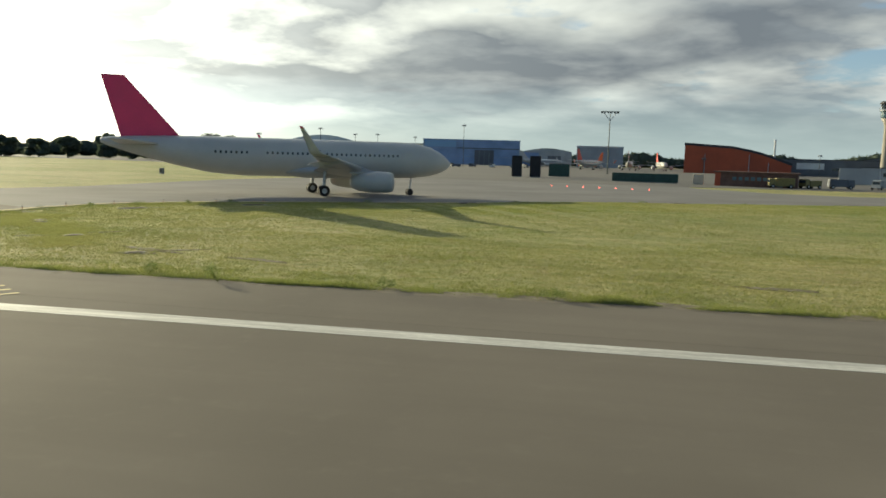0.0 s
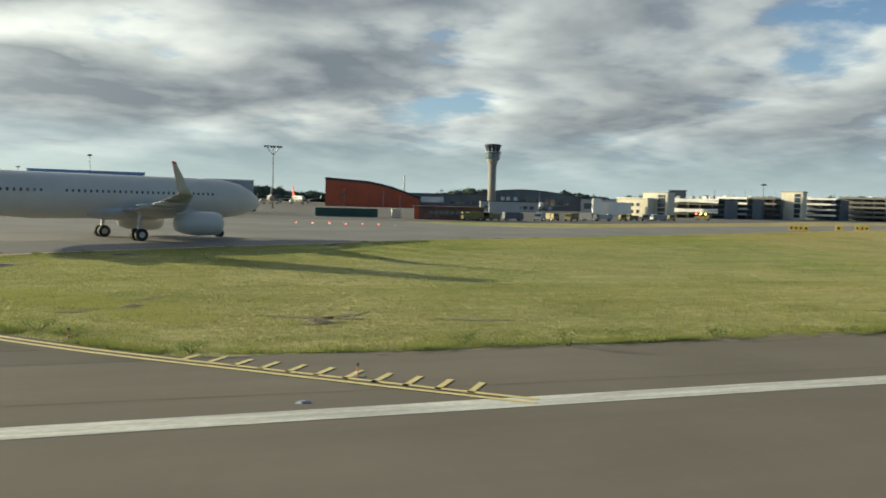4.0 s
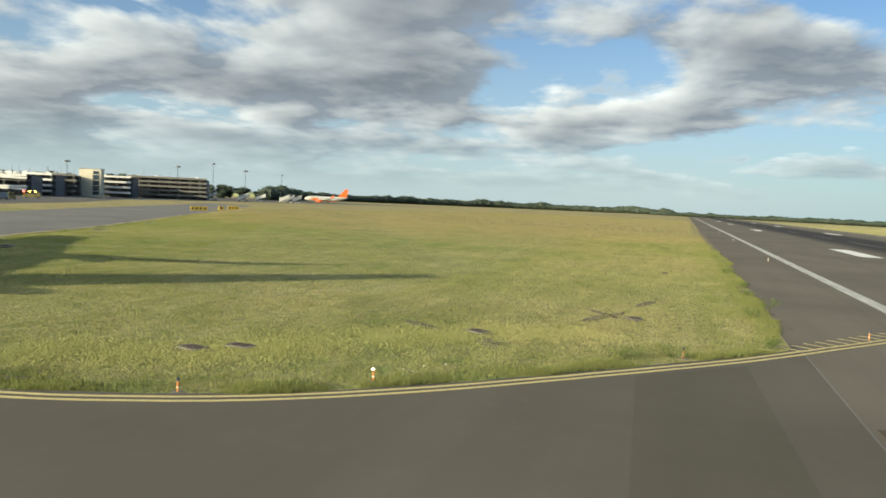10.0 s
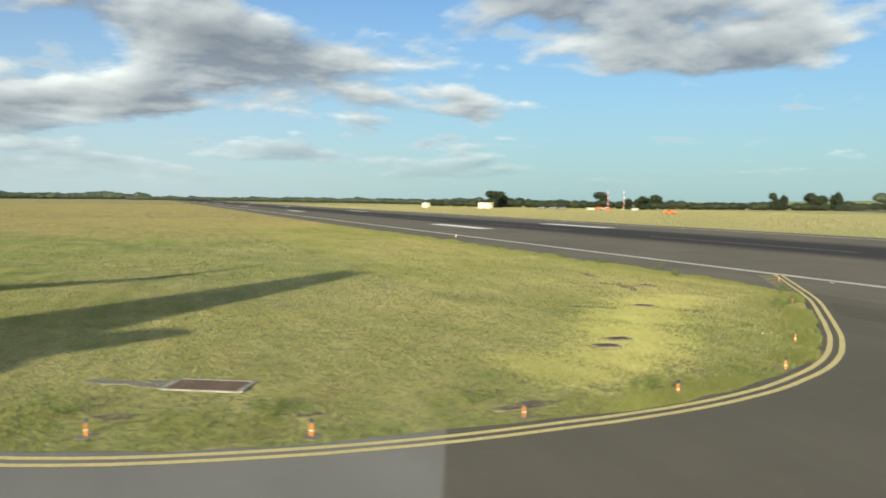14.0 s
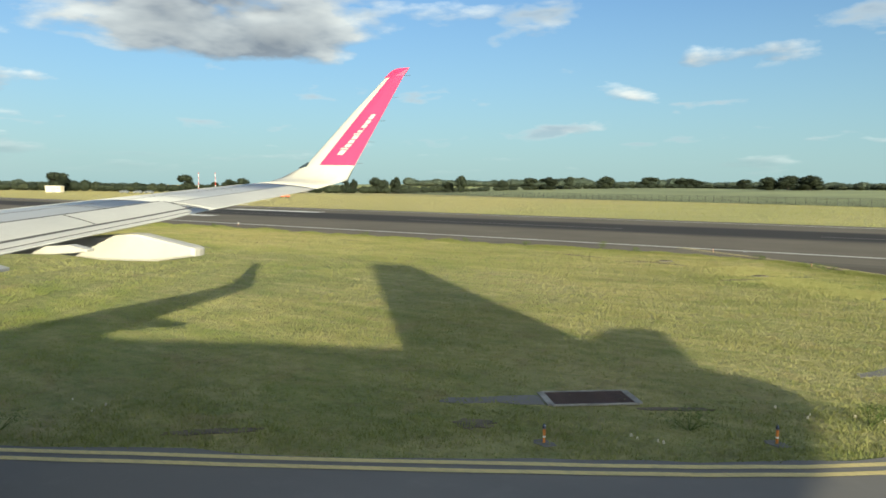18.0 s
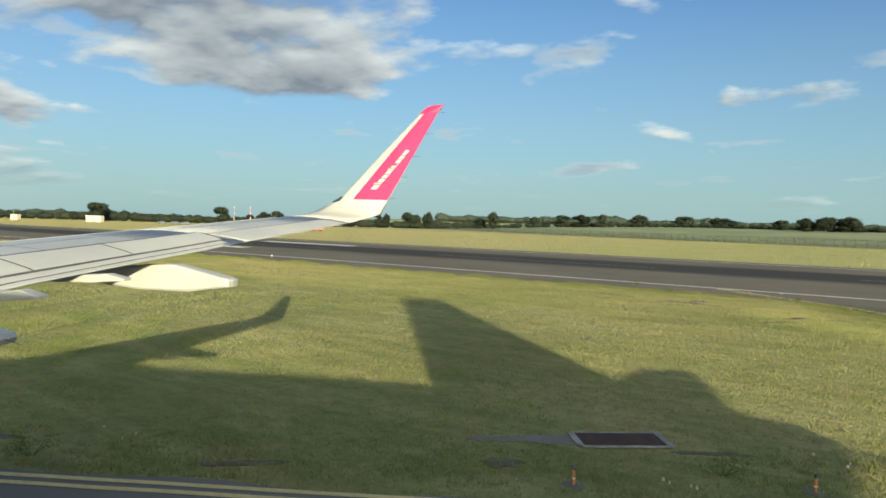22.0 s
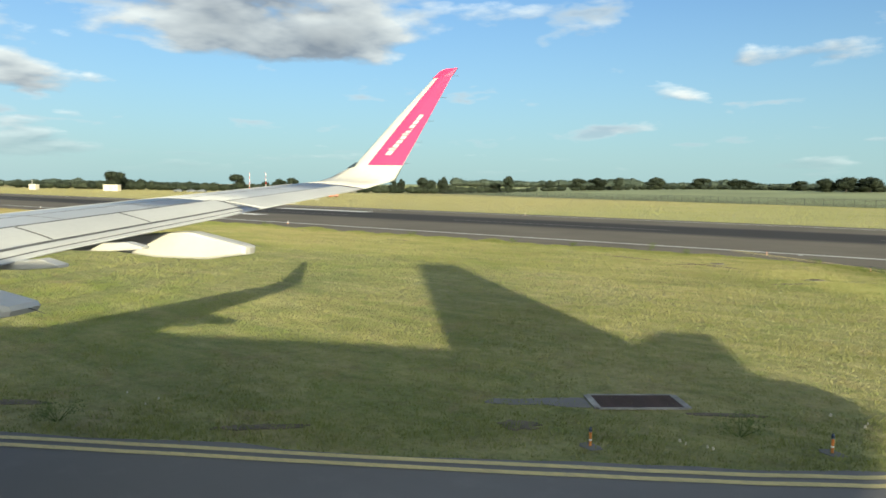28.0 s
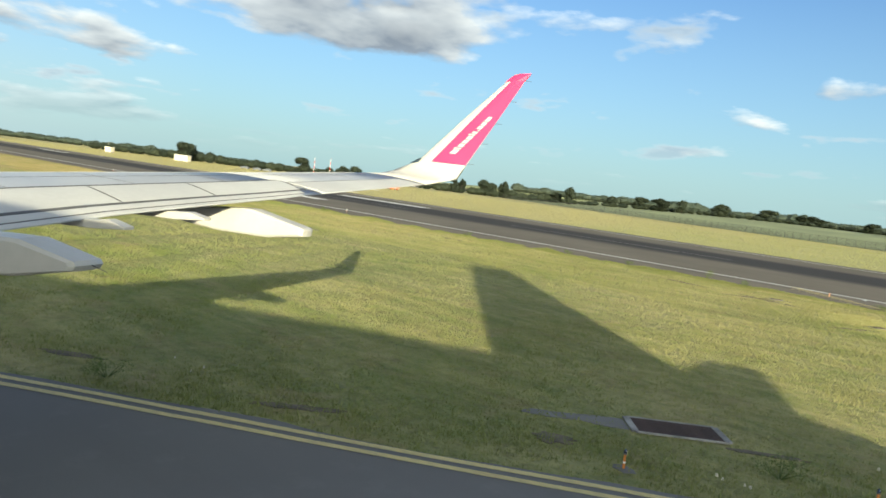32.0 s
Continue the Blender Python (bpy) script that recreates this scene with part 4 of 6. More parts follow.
def small_airliner(m, label, accent, tail):
    """An airliner seen far off: body, wings, tail, engines, wheels, windows."""
    a = thing("airliner", label, "airliner", m, "parked airliners")
    L, r, zc = 33.8, 1.98, 3.6
    part("fuselage", Mesh().loft(fuselage_rings(L, r, zc)), AIR_WHITE, a, smooth=True)
    part("belly_band", Mesh().loft([[(x, s * 1.2 * k, zc - 1.62) for s in (1, -1)] + [(x, s * 1.2 * k, zc - 1.99) for s in (-1, 1)] for x, k in ((-7, 0.6), (-10, 1), (-22, 1), (-25, 0.5))]), accent, a)
    part("cheat_patch", Mesh().loft([[(x, s * 2.0, zc + z) for s, z in ((1, lo), (1, hi), (-1, hi), (-1, lo))] for x, lo, hi in ((-3.6, -0.5, -0.2), (-8.0, -0.9, 0.5), (-12.0, -0.9, 0.0))]), accent, a)
    part("fin", Mesh().loft([[(-25.6, 0.18, zc + 1.7), (-25.6, -0.18, zc + 1.7), (-32.6, -0.1, zc + 1.5), (-32.6, 0.1, zc + 1.5)], [(-31.2, 0.1, 11.7), (-31.2, -0.1, 11.7), (-33.6, -0.06, 11.7), (-33.6, 0.06, 11.7)]]), tail, a)
    for s in (1, -1):
        part("wing", Mesh().loft([[(-11.0, s * 1.8, 2.9), (-11.0, s * 1.8, 2.4), (-18.0, s * 1.8, 2.5), (-18.0, s * 1.8, 2.75)], [(-16.6, s * 9, 3.5), (-16.6, s * 9, 3.25), (-19.9, s * 9, 3.35), (-19.9, s * 9, 3.5)], [(-19.6, s * 16.4, 4.2), (-19.6, s * 16.4, 4.1), (-21.2, s * 16.4, 4.1), (-21.2, s * 16.4, 4.2)]]), AIR_GREY, a)
        part("winglet", Mesh().loft([[(-19.6, s * 16.4, 4.2), (-21.2, s * 16.4, 4.2), (-21.2, s * 16.5, 4.1), (-19.6, s * 16.5, 4.1)], [(-21.6, s * 17.4, 6.4), (-22.4, s * 17.4, 6.4), (-22.4, s * 17.45, 6.4), (-21.6, s * 17.45, 6.4)]]), accent, a)
        part("tailplane", Mesh().loft([[(-28.6, s * 0.6, 4.9), (-28.6, s * 0.6, 4.7), (-32.2, s * 0.6, 4.7), (-32.2, s * 0.6, 4.85)], [(-31.4, s * 6.2, 5.5), (-31.4, s * 6.2, 5.4), (-33.0, s * 6.2, 5.4), (-33.0, s * 6.2, 5.5)]]), AIR_WHITE, a)
        part("engine", Mesh().loft([[(x, s * 5.75 + k * math.sin(t), 1.75 + k * math.cos(t)) for t in [2 * math.pi * i / 12 for i in range(12)]] for x, k in ((-9.2, 0.85), (-9.4, 1.05), (-11.5, 1.1), (-13.2, 0.8), (-13.4, 0.6))]), accent, a, smooth=True)
        part("pylon", Mesh().box(-13.0, s * 5.75 - 0.15, 2.7, -10.4, s * 5.75 + 0.15, 3.4), AIR_GREY, a)
        part("main_wheel", Mesh().tube((-17.8, s * 3.4, 0.58), (-17.8, s * 4.2, 0.58), 0.58, n=12), TYRE, a)
        part("main_leg", Mesh().tube((-17.8, s * 3.8, 0.6), (-17.6, s * 3.6, 2.7), 0.16, n=6), STEEL, a)
        part("window_row", Mesh().box(-27, s * 1.93 - 0.03, zc + 0.42, -5.2, s * 1.93 + 0.03, zc + 0.68), WINDOW, a)
    part("nose_wheel", Mesh().tube((-5.0, -0.3, 0.38), (-5.0, 0.3, 0.38), 0.38, n=10), TYRE, a)
    part("nose_leg", Mesh().tube((-5.0, 0, 0.4), (-5.0, 0, 2.0), 0.12, n=6), STEEL, a)
    part("cockpit_glass", Mesh().loft([[(-1.6, 0.9, zc + 0.35), (-1.6, -0.9, zc + 0.35), (-2.2, -0.9, zc + 0.9), (-2.2, 0.9, zc + 0.9)], [(-1.3, 0.6, zc + 0.3), (-1.3, -0.6, zc + 0.3), (-1.9, -0.6, zc + 0.95), (-1.9, 0.6, zc + 0.95)]]), WINDOW, a)
    return a


small_airliner(pose(-468.0, -293.0, 0, 0, 0, 297), "white airliner with orange tail and nose on the apron", AIR_ORANGE, AIR_ORANGE)
small_airliner(pose(26.0, -540.0, 0, 0, 0, 60), "white airliner with orange tail between hangars", AIR_ORANGE, AIR_ORANGE)
small_airliner(pose(38.0, -560.0, 0, 0, 0, 175), "plain white airliner parked by the blue hangar", AIR_WHITE, AIR_WHITE)
small_airliner(pose(-150.0, -386.0, 0, 0, 0, 66), "white airliner nosed in near the tower", AIR_WHITE, AIR_WHITE)
small_airliner(pose(14.0, -452.0, 0, 0, 0, 250), "white airliner with a red tail nosed in by the hangars", AIR_WHITE, RED_PAINT)
small_airliner(pose(-6.0, -470.0, 0, 0, 0, 265), "plain white airliner nosed in by the hangars", AIR_WHITE, AIR_WHITE)
small_airliner(pose(-28.0, -482.0, 0, 0, 0, 95), "white airliner with a red tail on the apron", AIR_WHITE, RED_PAINT)


def stairs_truck(x, y, turn):
    """A covered passenger stair on wheels."""
    t = thing("passenger_stairs", "white covered passenger stairs on wheels", "stairs", pose(x, y, 0, 0, 0, turn), "passenger stairs")
    part("chassis", Mesh().box(-3.4, -1.0, 0.45, 3.2, 1.0, 0.8, bevel=0.1), WHITE_CLAD, t)
    for a, b in ((-2.4, 1), (-2.4, -1), (2.2, 1), (2.2, -1)):
        part("wheel", Mesh().tube((a, b * 0.75, 0.42), (a, b * 1.05, 0.42), 0.42, n=10), TYRE, t)
    part("flight", Mesh().loft([[(-3.2, s * 0.9, 0.85 + h) for s, h in ((1, 0), (-1, 0), (-1, 0.4), (1, 0.4))], [(3.0, s * 0.9, 3.3 + h) for s, h in ((1, 0), (-1, 0), (-1, 0.4), (1, 0.4))]]), WHITE_CLAD, t)
    part("canopy", Mesh().loft([[(-3.2, s * 1.05, 2.7 + h) for s, h in ((1, 0), (-1, 0), (-1, 0.25), (1, 0.25))], [(3.0, s * 1.05, 5.2 + h) for s, h in ((1, 0), (-1, 0), (-1, 0.25), (1, 0.25))]]), WHITE_CLAD, t)
    part("side_panel", Mesh().loft([[(-3.1, s * 0.96, 0.85), (2.9, s * 0.96, 3.3), (2.9, s * 0.96, 5.2), (-3.1, s * 0.96, 2.7)] for s in (-1, 1)]), WHITE_CLAD, t, "white side panelling")
    for a in (-2.6, 2.4):
        part("prop", Mesh().tube((a, 0.9, 0.8), (a, 0.9, 2.9 + 0.4 * (a + 2.6)), 0.08, n=5), STEEL, t)
        part("prop", Mesh().tube((a, -0.9, 0.8), (a, -0.9, 2.9 + 0.4 * (a + 2.6)), 0.08, n=5), STEEL, t)
    return t


first = stairs_truck(-319.7, -312.0, 125)
for x, y, r in ((-314, -318, 130), (-337, -294, 120), (-341, -290, 131), (-354.6, -276, 126), (-362, -268, 122), (-371, -256, 128), (-374, -254, 124), (-378, -251, 130)):
    copy_thing(first, pose(x, y, 0, 0, 0, r))


def ramp_vehicle(x, y, turn, body, label, box_h=1.9):
    v = thing("ramp_vehicle", label, "vehicle", pose(x, y, 0, 0, 0, turn), "ramp vehicles")
    part("body", Mesh().box(-2.6, -1.0, 0.45, 1.1, 1.0, box_h + 0.3, bevel=0.12), body, v)
    part("cab", Mesh().prism([(1.12, -0.95), (2.5, -0.95), (2.5, 0.95), (1.12, 0.95)], 0.45, 2.0, 0, 0.86), body, v)
    part("windscreen", Mesh().box(2.40, -0.75, 1.2, 2.47, 0.75, 1.8), WINDOW, v)
    for a in (-1.8, 1.7):
        for s in (1, -1):
            w = part("wheel", Mesh().tube((a, s * 0.8, 0.42), (a, s * 1.08, 0.42), 0.42, n=12), TYRE, v)
            part("rim", Mesh().tube((a, s * 1.081, 0.42), (a, s * 1.1, 0.42), 0.22, n=8), STEEL, w)
    return v


rv = random.Random(5)
gse = [(-22 - i * 7.3 + rv.uniform(-1, 1), -139.5 - i * 4.1 - 12 - rv.uniform(0, 3)) for i in range(13)]
for i, (x, y) in enumerate(gse):
    ramp_vehicle(x, y, rv.uniform(0, 180), (YELLOW_BODY, YELLOW_BODY, DARK_CLAD, GREY_CLAD)[i % 4], ("mustard yellow ramp truck", "mustard yellow baggage truck", "dark ramp truck", "grey service truck")[i % 4] + " standing in a row on the apron", 1.3 + 0.6 * rv.random())
for i in range(16):
    x, y = 180 - i * 8.5 + rv.uniform(-3, 3), -330 - i * 5.5 + rv.uniform(-9, 9)
    ramp_vehicle(x, y, rv.uniform(0, 180), (DARK_CLAD, WHITE_CLAD, GREY_CLAD, DARK_CLAD)[i % 4], ("dark service truck", "white van", "grey fuel truck", "dark tug")[i % 4] + " parked before the hangars", 1.2 + 0.9 * rv.random())
ops = ramp_vehicle(-135.5, -219.5, 130, YELLOW_BODY, "airfield car with lit amber and red beacons", 1.2)
for i, mt in enumerate((AMBER_GLOW, AMBER_GLOW, RED_GLOW)):
    part("beacon", Mesh().lathe([(0.28, 2.1), (0.3, 2.4), (0.12, 2.6)], 8, x=1.0 - i * 1.7), mt, ops, "glowing beacon")

for i in range(7):
    u = i / 6
    b = thing("stop_bar_light", "small red lit stop bar light in the taxiway", "light", pose(24.0 - 16.0 * u, -116.0 + 5.2 * u, 0.004), "stop bar")
    part("housing", Mesh().lathe([(0.09, 0), (0.09, 0.08), (0.06, 0.12)], 8), STEEL, b)
    part("lens", Mesh().lathe([(0.06, 0.12), (0.09, 0.17), (0.03, 0.25)], 8), RED_GLOW, b, "glowing red lens")


def taxi_sign(x, y, turn, w, label, face=SIGN_YELLOW):
    s = thing("taxiway_sign", label, "sign", pose(x, y, -0.03, 0, 0, turn), "taxiway signs")
    part("housing", Mesh().box(-w / 2, -0.15, 0.25, w / 2, 0.15, 1.25, bevel=0.03), face, s)
    for k in (-0.35, 0.35):
        part("leg", Mesh().tube((w * k, 0, 0), (w * k, 0, 0.25), 0.05, n=6), STEEL, s)
    n = max(1, int(w / 0.8))
    for i in range(n):
        x0 = -w / 2 + (i + 0.25) * w / n
        part("bar", Mesh().box(x0, -0.165, 0.5, x0 + 0.4 * w / n, -0.152, 1.0), BLACK_METAL, s, "plain dark bar")
    return s


taxi_sign(-83.0, -117.0, 140, 3.8, "long yellow taxiway sign in the grass")
taxi_sign(-98.0, -121.0, 140, 1.4, "small yellow and black taxiway sign", SIGN_YELLOW)
taxi_sign(-108.0, -124.0, 140, 2.9, "yellow taxiway sign in the grass")
taxi_sign(94.7, -110.7, 160, 1.1, "small dark sign in the far grass", DARK_CLAD)


# ---- trees, woods, fields ----
def leaf_cloud(mesh, centre, radii, count, size, rnd):
    """Small crooked leaf sprays scattered through a lumpy ellipsoid."""
    cx, cy, cz = centre
    for _ in range(count):
        while True:
            x, y, z = rnd.uniform(-1, 1), rnd.uniform(-1, 1), rnd.uniform(-1, 1)
            d = x * x + y * y + z * z
            if 0.12 < d < 1:
                break
        p = Vector((cx + x * radii[0], cy + y * radii[1], cz + z * radii[2]))
        a = Vector((rnd.uniform(-1, 1), rnd.uniform(-1, 1), rnd.uniform(-0.6, 0.6))) * size
        b = Vector((rnd.uniform(-1, 1), rnd.uniform(-1, 1), rnd.uniform(-1, 1))) * size
        mesh.face([p - a, p + b, p + a + b * 0.3])
        mesh.face([p + a, p - b, p - a * 0.4 - b * 0.7])


def lump(mesh, centre, radii, rnd):
    """A rough, jittered body of foliage behind the outer sprays."""
    rings = []
    for k in (0.15, 0.5, 0.85, 1.0, 0.85, 0.5, 0.15):
        rings.append(k)
    cx, cy, cz = centre
    out = []
    for i, k in enumerate(rings):
        z = -math.cos(math.pi * (i + 0.4) / (len(rings) - 0.2))
        out.append([(cx + radii[0] * k * rnd.uniform(0.8, 1.15) * math.cos(6.283 * j / 8), cy + radii[1] * k * rnd.uniform(0.8, 1.15) * math.sin(6.283 * j / 8), cz + radii[2] * z * rnd.uniform(0.85, 1.1)) for j in range(8)])
    mesh.loft(out)


def tree_parts(t, h, w, seed, mat=LEAF):
    rnd = random.Random(seed)
    trunk = Mesh()
    top = Vector((rnd.uniform(-0.3, 0.3), rnd.uniform(-0.3, 0.3), h * 0.62))
    trunk.tube((0, 0, -0.2), top * 0.5, h * 0.035, h * 0.024, 7)
    trunk.tube(top * 0.5, top, h * 0.024, h * 0.01, 6)
    crown = Mesh()
    lobes = []
    for i in range(17):
        a, r = rnd.uniform(0, 6.28), rnd.uniform(0.12, 0.36) * w
        z = h * rnd.uniform(0.13, 0.80)
        lobes.append((Vector((math.cos(a) * r, math.sin(a) * r, z)), w * rnd.uniform(0.17, 0.27)))
    lobes.append((Vector((0, 0, h * 0.80)), w * 0.24))
    for c, r in lobes:
        trunk.tube(top * (0.45 + 0.3 * rnd.random()), c, h * 0.011, h * 0.004, 5)
        lump(crown, c, (r * 0.78, r * 0.78, min(r, h * 0.2) * 0.78), rnd)
        leaf_cloud(crown, c, (r, r, min(r, h * 0.2)), 330, 0.031 * h, rnd)
    part("trunk", trunk, BARK, t)
    part("crown", crown, mat, t)


protos = []
for i, (h, w) in enumerate(((10, 9), (10, 7), (10, 12), (9, 10))):
    t = thing("tree", "broad dark green oak on the far side of the airfield", "tree", pose(-328 - 9 * i, 147 + 6 * i, -0.03), "field trees")
    tree_parts(t, h, w, 40 + i)
    protos.append(t)

# apron trees take the paler leaves, whose colour holds the haze
south_protos = []
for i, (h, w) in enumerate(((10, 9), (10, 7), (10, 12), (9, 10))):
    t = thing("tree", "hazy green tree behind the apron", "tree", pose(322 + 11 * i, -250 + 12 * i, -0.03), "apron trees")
    tree_parts(t, h, w, 60 + i, LEAF_HAZED)
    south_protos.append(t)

LONE = [(-276, 186, 10.9, 10.5), (-262, 202, 8.8, 9.8), (-257, 207, 9.3, 9.0), (-267, 197, 7.0, 7.0), (-256, 283, 11.5, 6.5), (-252, 286, 10.6, 5.0), (-248, 302, 11.6, 11.0), (-241, 313, 12.3, 8.6), (-247, 309, 10.1, 7.0),
        (-220, 338, 8.5, 7.0), (-207, 334, 12.4, 9.0), (-211, 390, 8.8, 8.5), (-204, 416, 10.0, 12.5)]
LONE_RIGHT = [(-192, 421, 10.7, 15), (-179, 426, 10.5, 9), (-164, 454, 10.4, 15), (-149, 501, 9.7, 18), (-45, 403, 9.2, 13), (-35, 404, 9.7, 15), (-24, 406, 9.8, 18), (-67, 439, 6.9, 12), (-122, 509, 8.9, 22)]
LONE_SOUTH = [(290, -276, 8.0, 9), (278, -285, 8.5, 9), (266, -294, 7.5, 8), (257, -302, 9.0, 8), (243, -311, 10.4, 7.5), (235, -317, 10.2, 8), (226, -323, 8.4, 9), (216, -329, 9.4, 11), (204, -336, 11.6, 12), (196, -341, 11.0, 10), (309, -262, 8, 10), (188, -345, 7.5, 8),
              (-500, -419, 9.2, 11), (-509, -408, 10.2, 10), (-516, -397, 10.6, 11), (-524, -384, 9.4, 10), (-533, -370, 7.6, 10)]


def plant(x, y, h, w, i, kinds=protos):
    src = kinds[i % 4]
    base_h, base_w = ((10, 9), (10, 7), (10, 12), (9, 10))[i % 4]
    t = copy_thing(src, pose(x, y, -0.03 + field_z(x, y), 0, 0, 77 * i))
    t.scale = (w / base_w, w / base_w, h / base_h)
    return t


for i, (x, y, h, w) in enumerate(LONE + LONE_RIGHT):
    tagged(plant(x, y, h * 0.86, w * 0.92, i), ("tall" if h > 10.5 else "rounded" if w > 10 else "small") + " dark green field tree on the far hedge line")
for i, (x, y, h, w) in enumerate(LONE_SOUTH):
    tagged(plant(x, y, h * 1.2, w * 1.5, i + 2, south_protos), "dark green tree beyond the apron, " + ("tall and full" if h > 10.5 else "of middling size"), group="apron trees")


def hedge(name, label, line, height, width, density, size, seed, mat=LEAF):
    """A hedgerow or wood edge of many leaf sprays with an uneven top."""
    rnd, me = random.Random(seed), Mesh()
    pts = spline(line, 5.0)
    for i, p in enumerate(pts):
        h = height * (0.62 + 0.7 * abs(noise.noise((p.x * 0.02, p.y * 0.02, seed))) + 0.45 * abs(noise.noise((p.x * 0.11, p.y * 0.11, seed))))
        q = (p.x + rnd.uniform(-2, 2), p.y + rnd.uniform(-2, 2), h * 0.46 + field_z(p.x, p.y))
        lump(me, q, (width * 0.95, width * 0.95, h * 0.48), rnd)
        leaf_cloud(me, q, (width, width, h * 0.54), density, size, rnd)
    return tagged(new(name, me.data(name, mat)), label, "trees", "", "stuff")


hedge("hedgerow", "long dark hedgerow beyond the crop field", [(-420, 140), (-300, 205), (-262, 275), (-225, 345)], 5.6, 4.0, 300, 0.48, 3)
hedge("hedgerow", "low dark hedge on the rise behind the crop", [(-225, 345), (-190, 440), (-90, 470), (-20, 420), (90, 395), (260, 330)], 3.4, 3.0, 220, 0.4, 4)
hedge("distant_wood", "low distant woodland along the western horizon", [(-1250, -60), (-900, 90), (-640, 165), (-480, 225), (-400, 245)], 6.3, 6, 200, 0.65, 7, LEAF_HAZED)
hedge("distant_wood", "hazy woodland on the northern horizon", [(-480, 640), (-300, 760), (-60, 800), (150, 760), (420, 700)], 10, 9, 200, 1.0, 9, LEAF_HAZED)
hedge("distant_wood", "dark wooded ridge behind the car parks", [(-560, -380), (-760, -470), (-1000, -520), (-1250, -420), (-1400, -250), (-1420, -40)], 14, 11, 190, 1.3, 11, LEAF_HAZED)
hedge("distant_wood", "hazy tree line behind the hangars", [(420, -330), (330, -420), (250, -520), (210, -640)], 10, 7, 190, 0.9, 13, LEAF_HAZED)
hedge("distant_wood", "faint tree line far behind the terminal", [(150, -780), (-100, -800), (-350, -640), (-520, -430)], 15, 9, 190, 1.2, 15, LEAF_HAZED)

# low hills on the horizon
for nm, cx, cy, rx, ry, h, lab in (("hill", -2300, -900, 900, 1100, 15, "low wooded rise on the horizon"), ("hill", -1000, 2300, 1400, 700, 16, "low green rise far to the north"), ("hill", 700, -2100, 1500, 600, 16, "faint rise far behind the hangars")):
    rings = []
    for k, z in ((1.0, -0.5), (0.8, h * 0.45), (0.55, h * 0.8), (0.25, h), (0.02, h * 1.02)):
        rings.append([(cx + rx * k * math.cos(2 * math.pi * i / 28) * (1 + 0.12 * noise.noise((i * 0.6, k, cx))), cy + ry * k * math.sin(2 * math.pi * i / 28), z) for i in range(28)])
    setting(nm, Mesh().loft(rings), CROP, lab, "hill", True)


# ---- far side of the runway ----
def fence(line, label):
    f = thing("perimeter_fence", label, "fence", pose(0, 0, 0))
    pts = [Vector(p) for p in line]
    post = Mesh().tube((0, 0, -0.1), (0, 0, 2.4), 0.075, 0.07, 5).data("post", FENCE)
    for a, b in zip(pts, pts[1:]):
        n = max(1, int((b - a).length / 3.2))
        for i in range(n):
            p = a.lerp(b, i / n)
            part("post", post, FENCE, f, m=pose(p.x, p.y, 0))
        for z in (0.15, 0.4, 0.65, 0.9, 1.2, 1.5, 1.9, 2.3):
            part("wire", Mesh().tube((a.x, a.y, z), (b.x, b.y, z), 0.045, n=4), FENCE, f)
    return f


fence([(-318, 350), (-215, 297), (-95, 234), (-9, 204), (110, 158), (230, 112)], "grey steel perimeter fence along the crop field")


def hut(x, y, turn, w, d, h, label, aerial=False):
    b = thing("equipment_hut", label, "hut", pose(x, y, -0.03, 0, 0, turn))
    part("plinth", Mesh().box(-w / 2 - 0.2, -d / 2 - 0.2, 0, w / 2 + 0.2, d / 2 + 0.2, 0.2), CONCRETE, b)
    part("body", Mesh().box(-w / 2, -d / 2, 0.2, w / 2, d / 2, h, bevel=0.05), CREAM, b)
    part("roof", Mesh().box(-w / 2 - 0.15, -d / 2 - 0.15, h, w / 2 + 0.15, d / 2 + 0.15, h + 0.14), WHITE_CLAD, b)
    part("door", Mesh().box(-w * 0.1, -d / 2 - 0.05, 0.2, w * 0.1 + 0.6, -d / 2 - 0.003, 2.1), GREY_CLAD, b)
    part("vent", Mesh().box(w * 0.3, -d / 2 - 0.05, 1.6, w * 0.3 + 0.5, -d / 2 - 0.003, 2.0), DARK_CLAD, b)
    if aerial:
        part("aerial", Mesh().tube((-w * 0.3, 0, h), (-w * 0.3, 0, h + 2.6), 0.06, n=5), STEEL, b)
    return b


hut(-285, 124, 33, 7.0, 3.2, 2.9, "long white equipment cabin in the grass")
hut(-318, 104, 33, 3.2, 3.0, 2.5, "small white hut with an aerial", True)


def banded_mast(x, y, h):
    m = thing("banded_mast", "red and white banded aerial mast", "mast", pose(x, y, -0.03), "banded masts")
    part("footing", Mesh().box(-0.5, -0.5, 0, 0.5, 0.5, 0.25, bevel=0.06), CONCRETE, m)
    n = 7
    for i in range(n):
        z0, z1 = 0.25 + (h - 0.25) * i / n, 0.25 + (h - 0.25) * (i + 1) / n
        part("band", Mesh().tube((0, 0, z0), (0, 0, z1), 0.15 - 0.01 * i, 0.14 - 0.01 * i, 8), RED_PAINT if i % 2 else WHITE_PLASTIC, m)
    part("top_lamp", Mesh().lathe([(0.12, h), (0.16, h + 0.2), (0.05, h + 0.35)], 8), RED_PAINT, m)
    return m


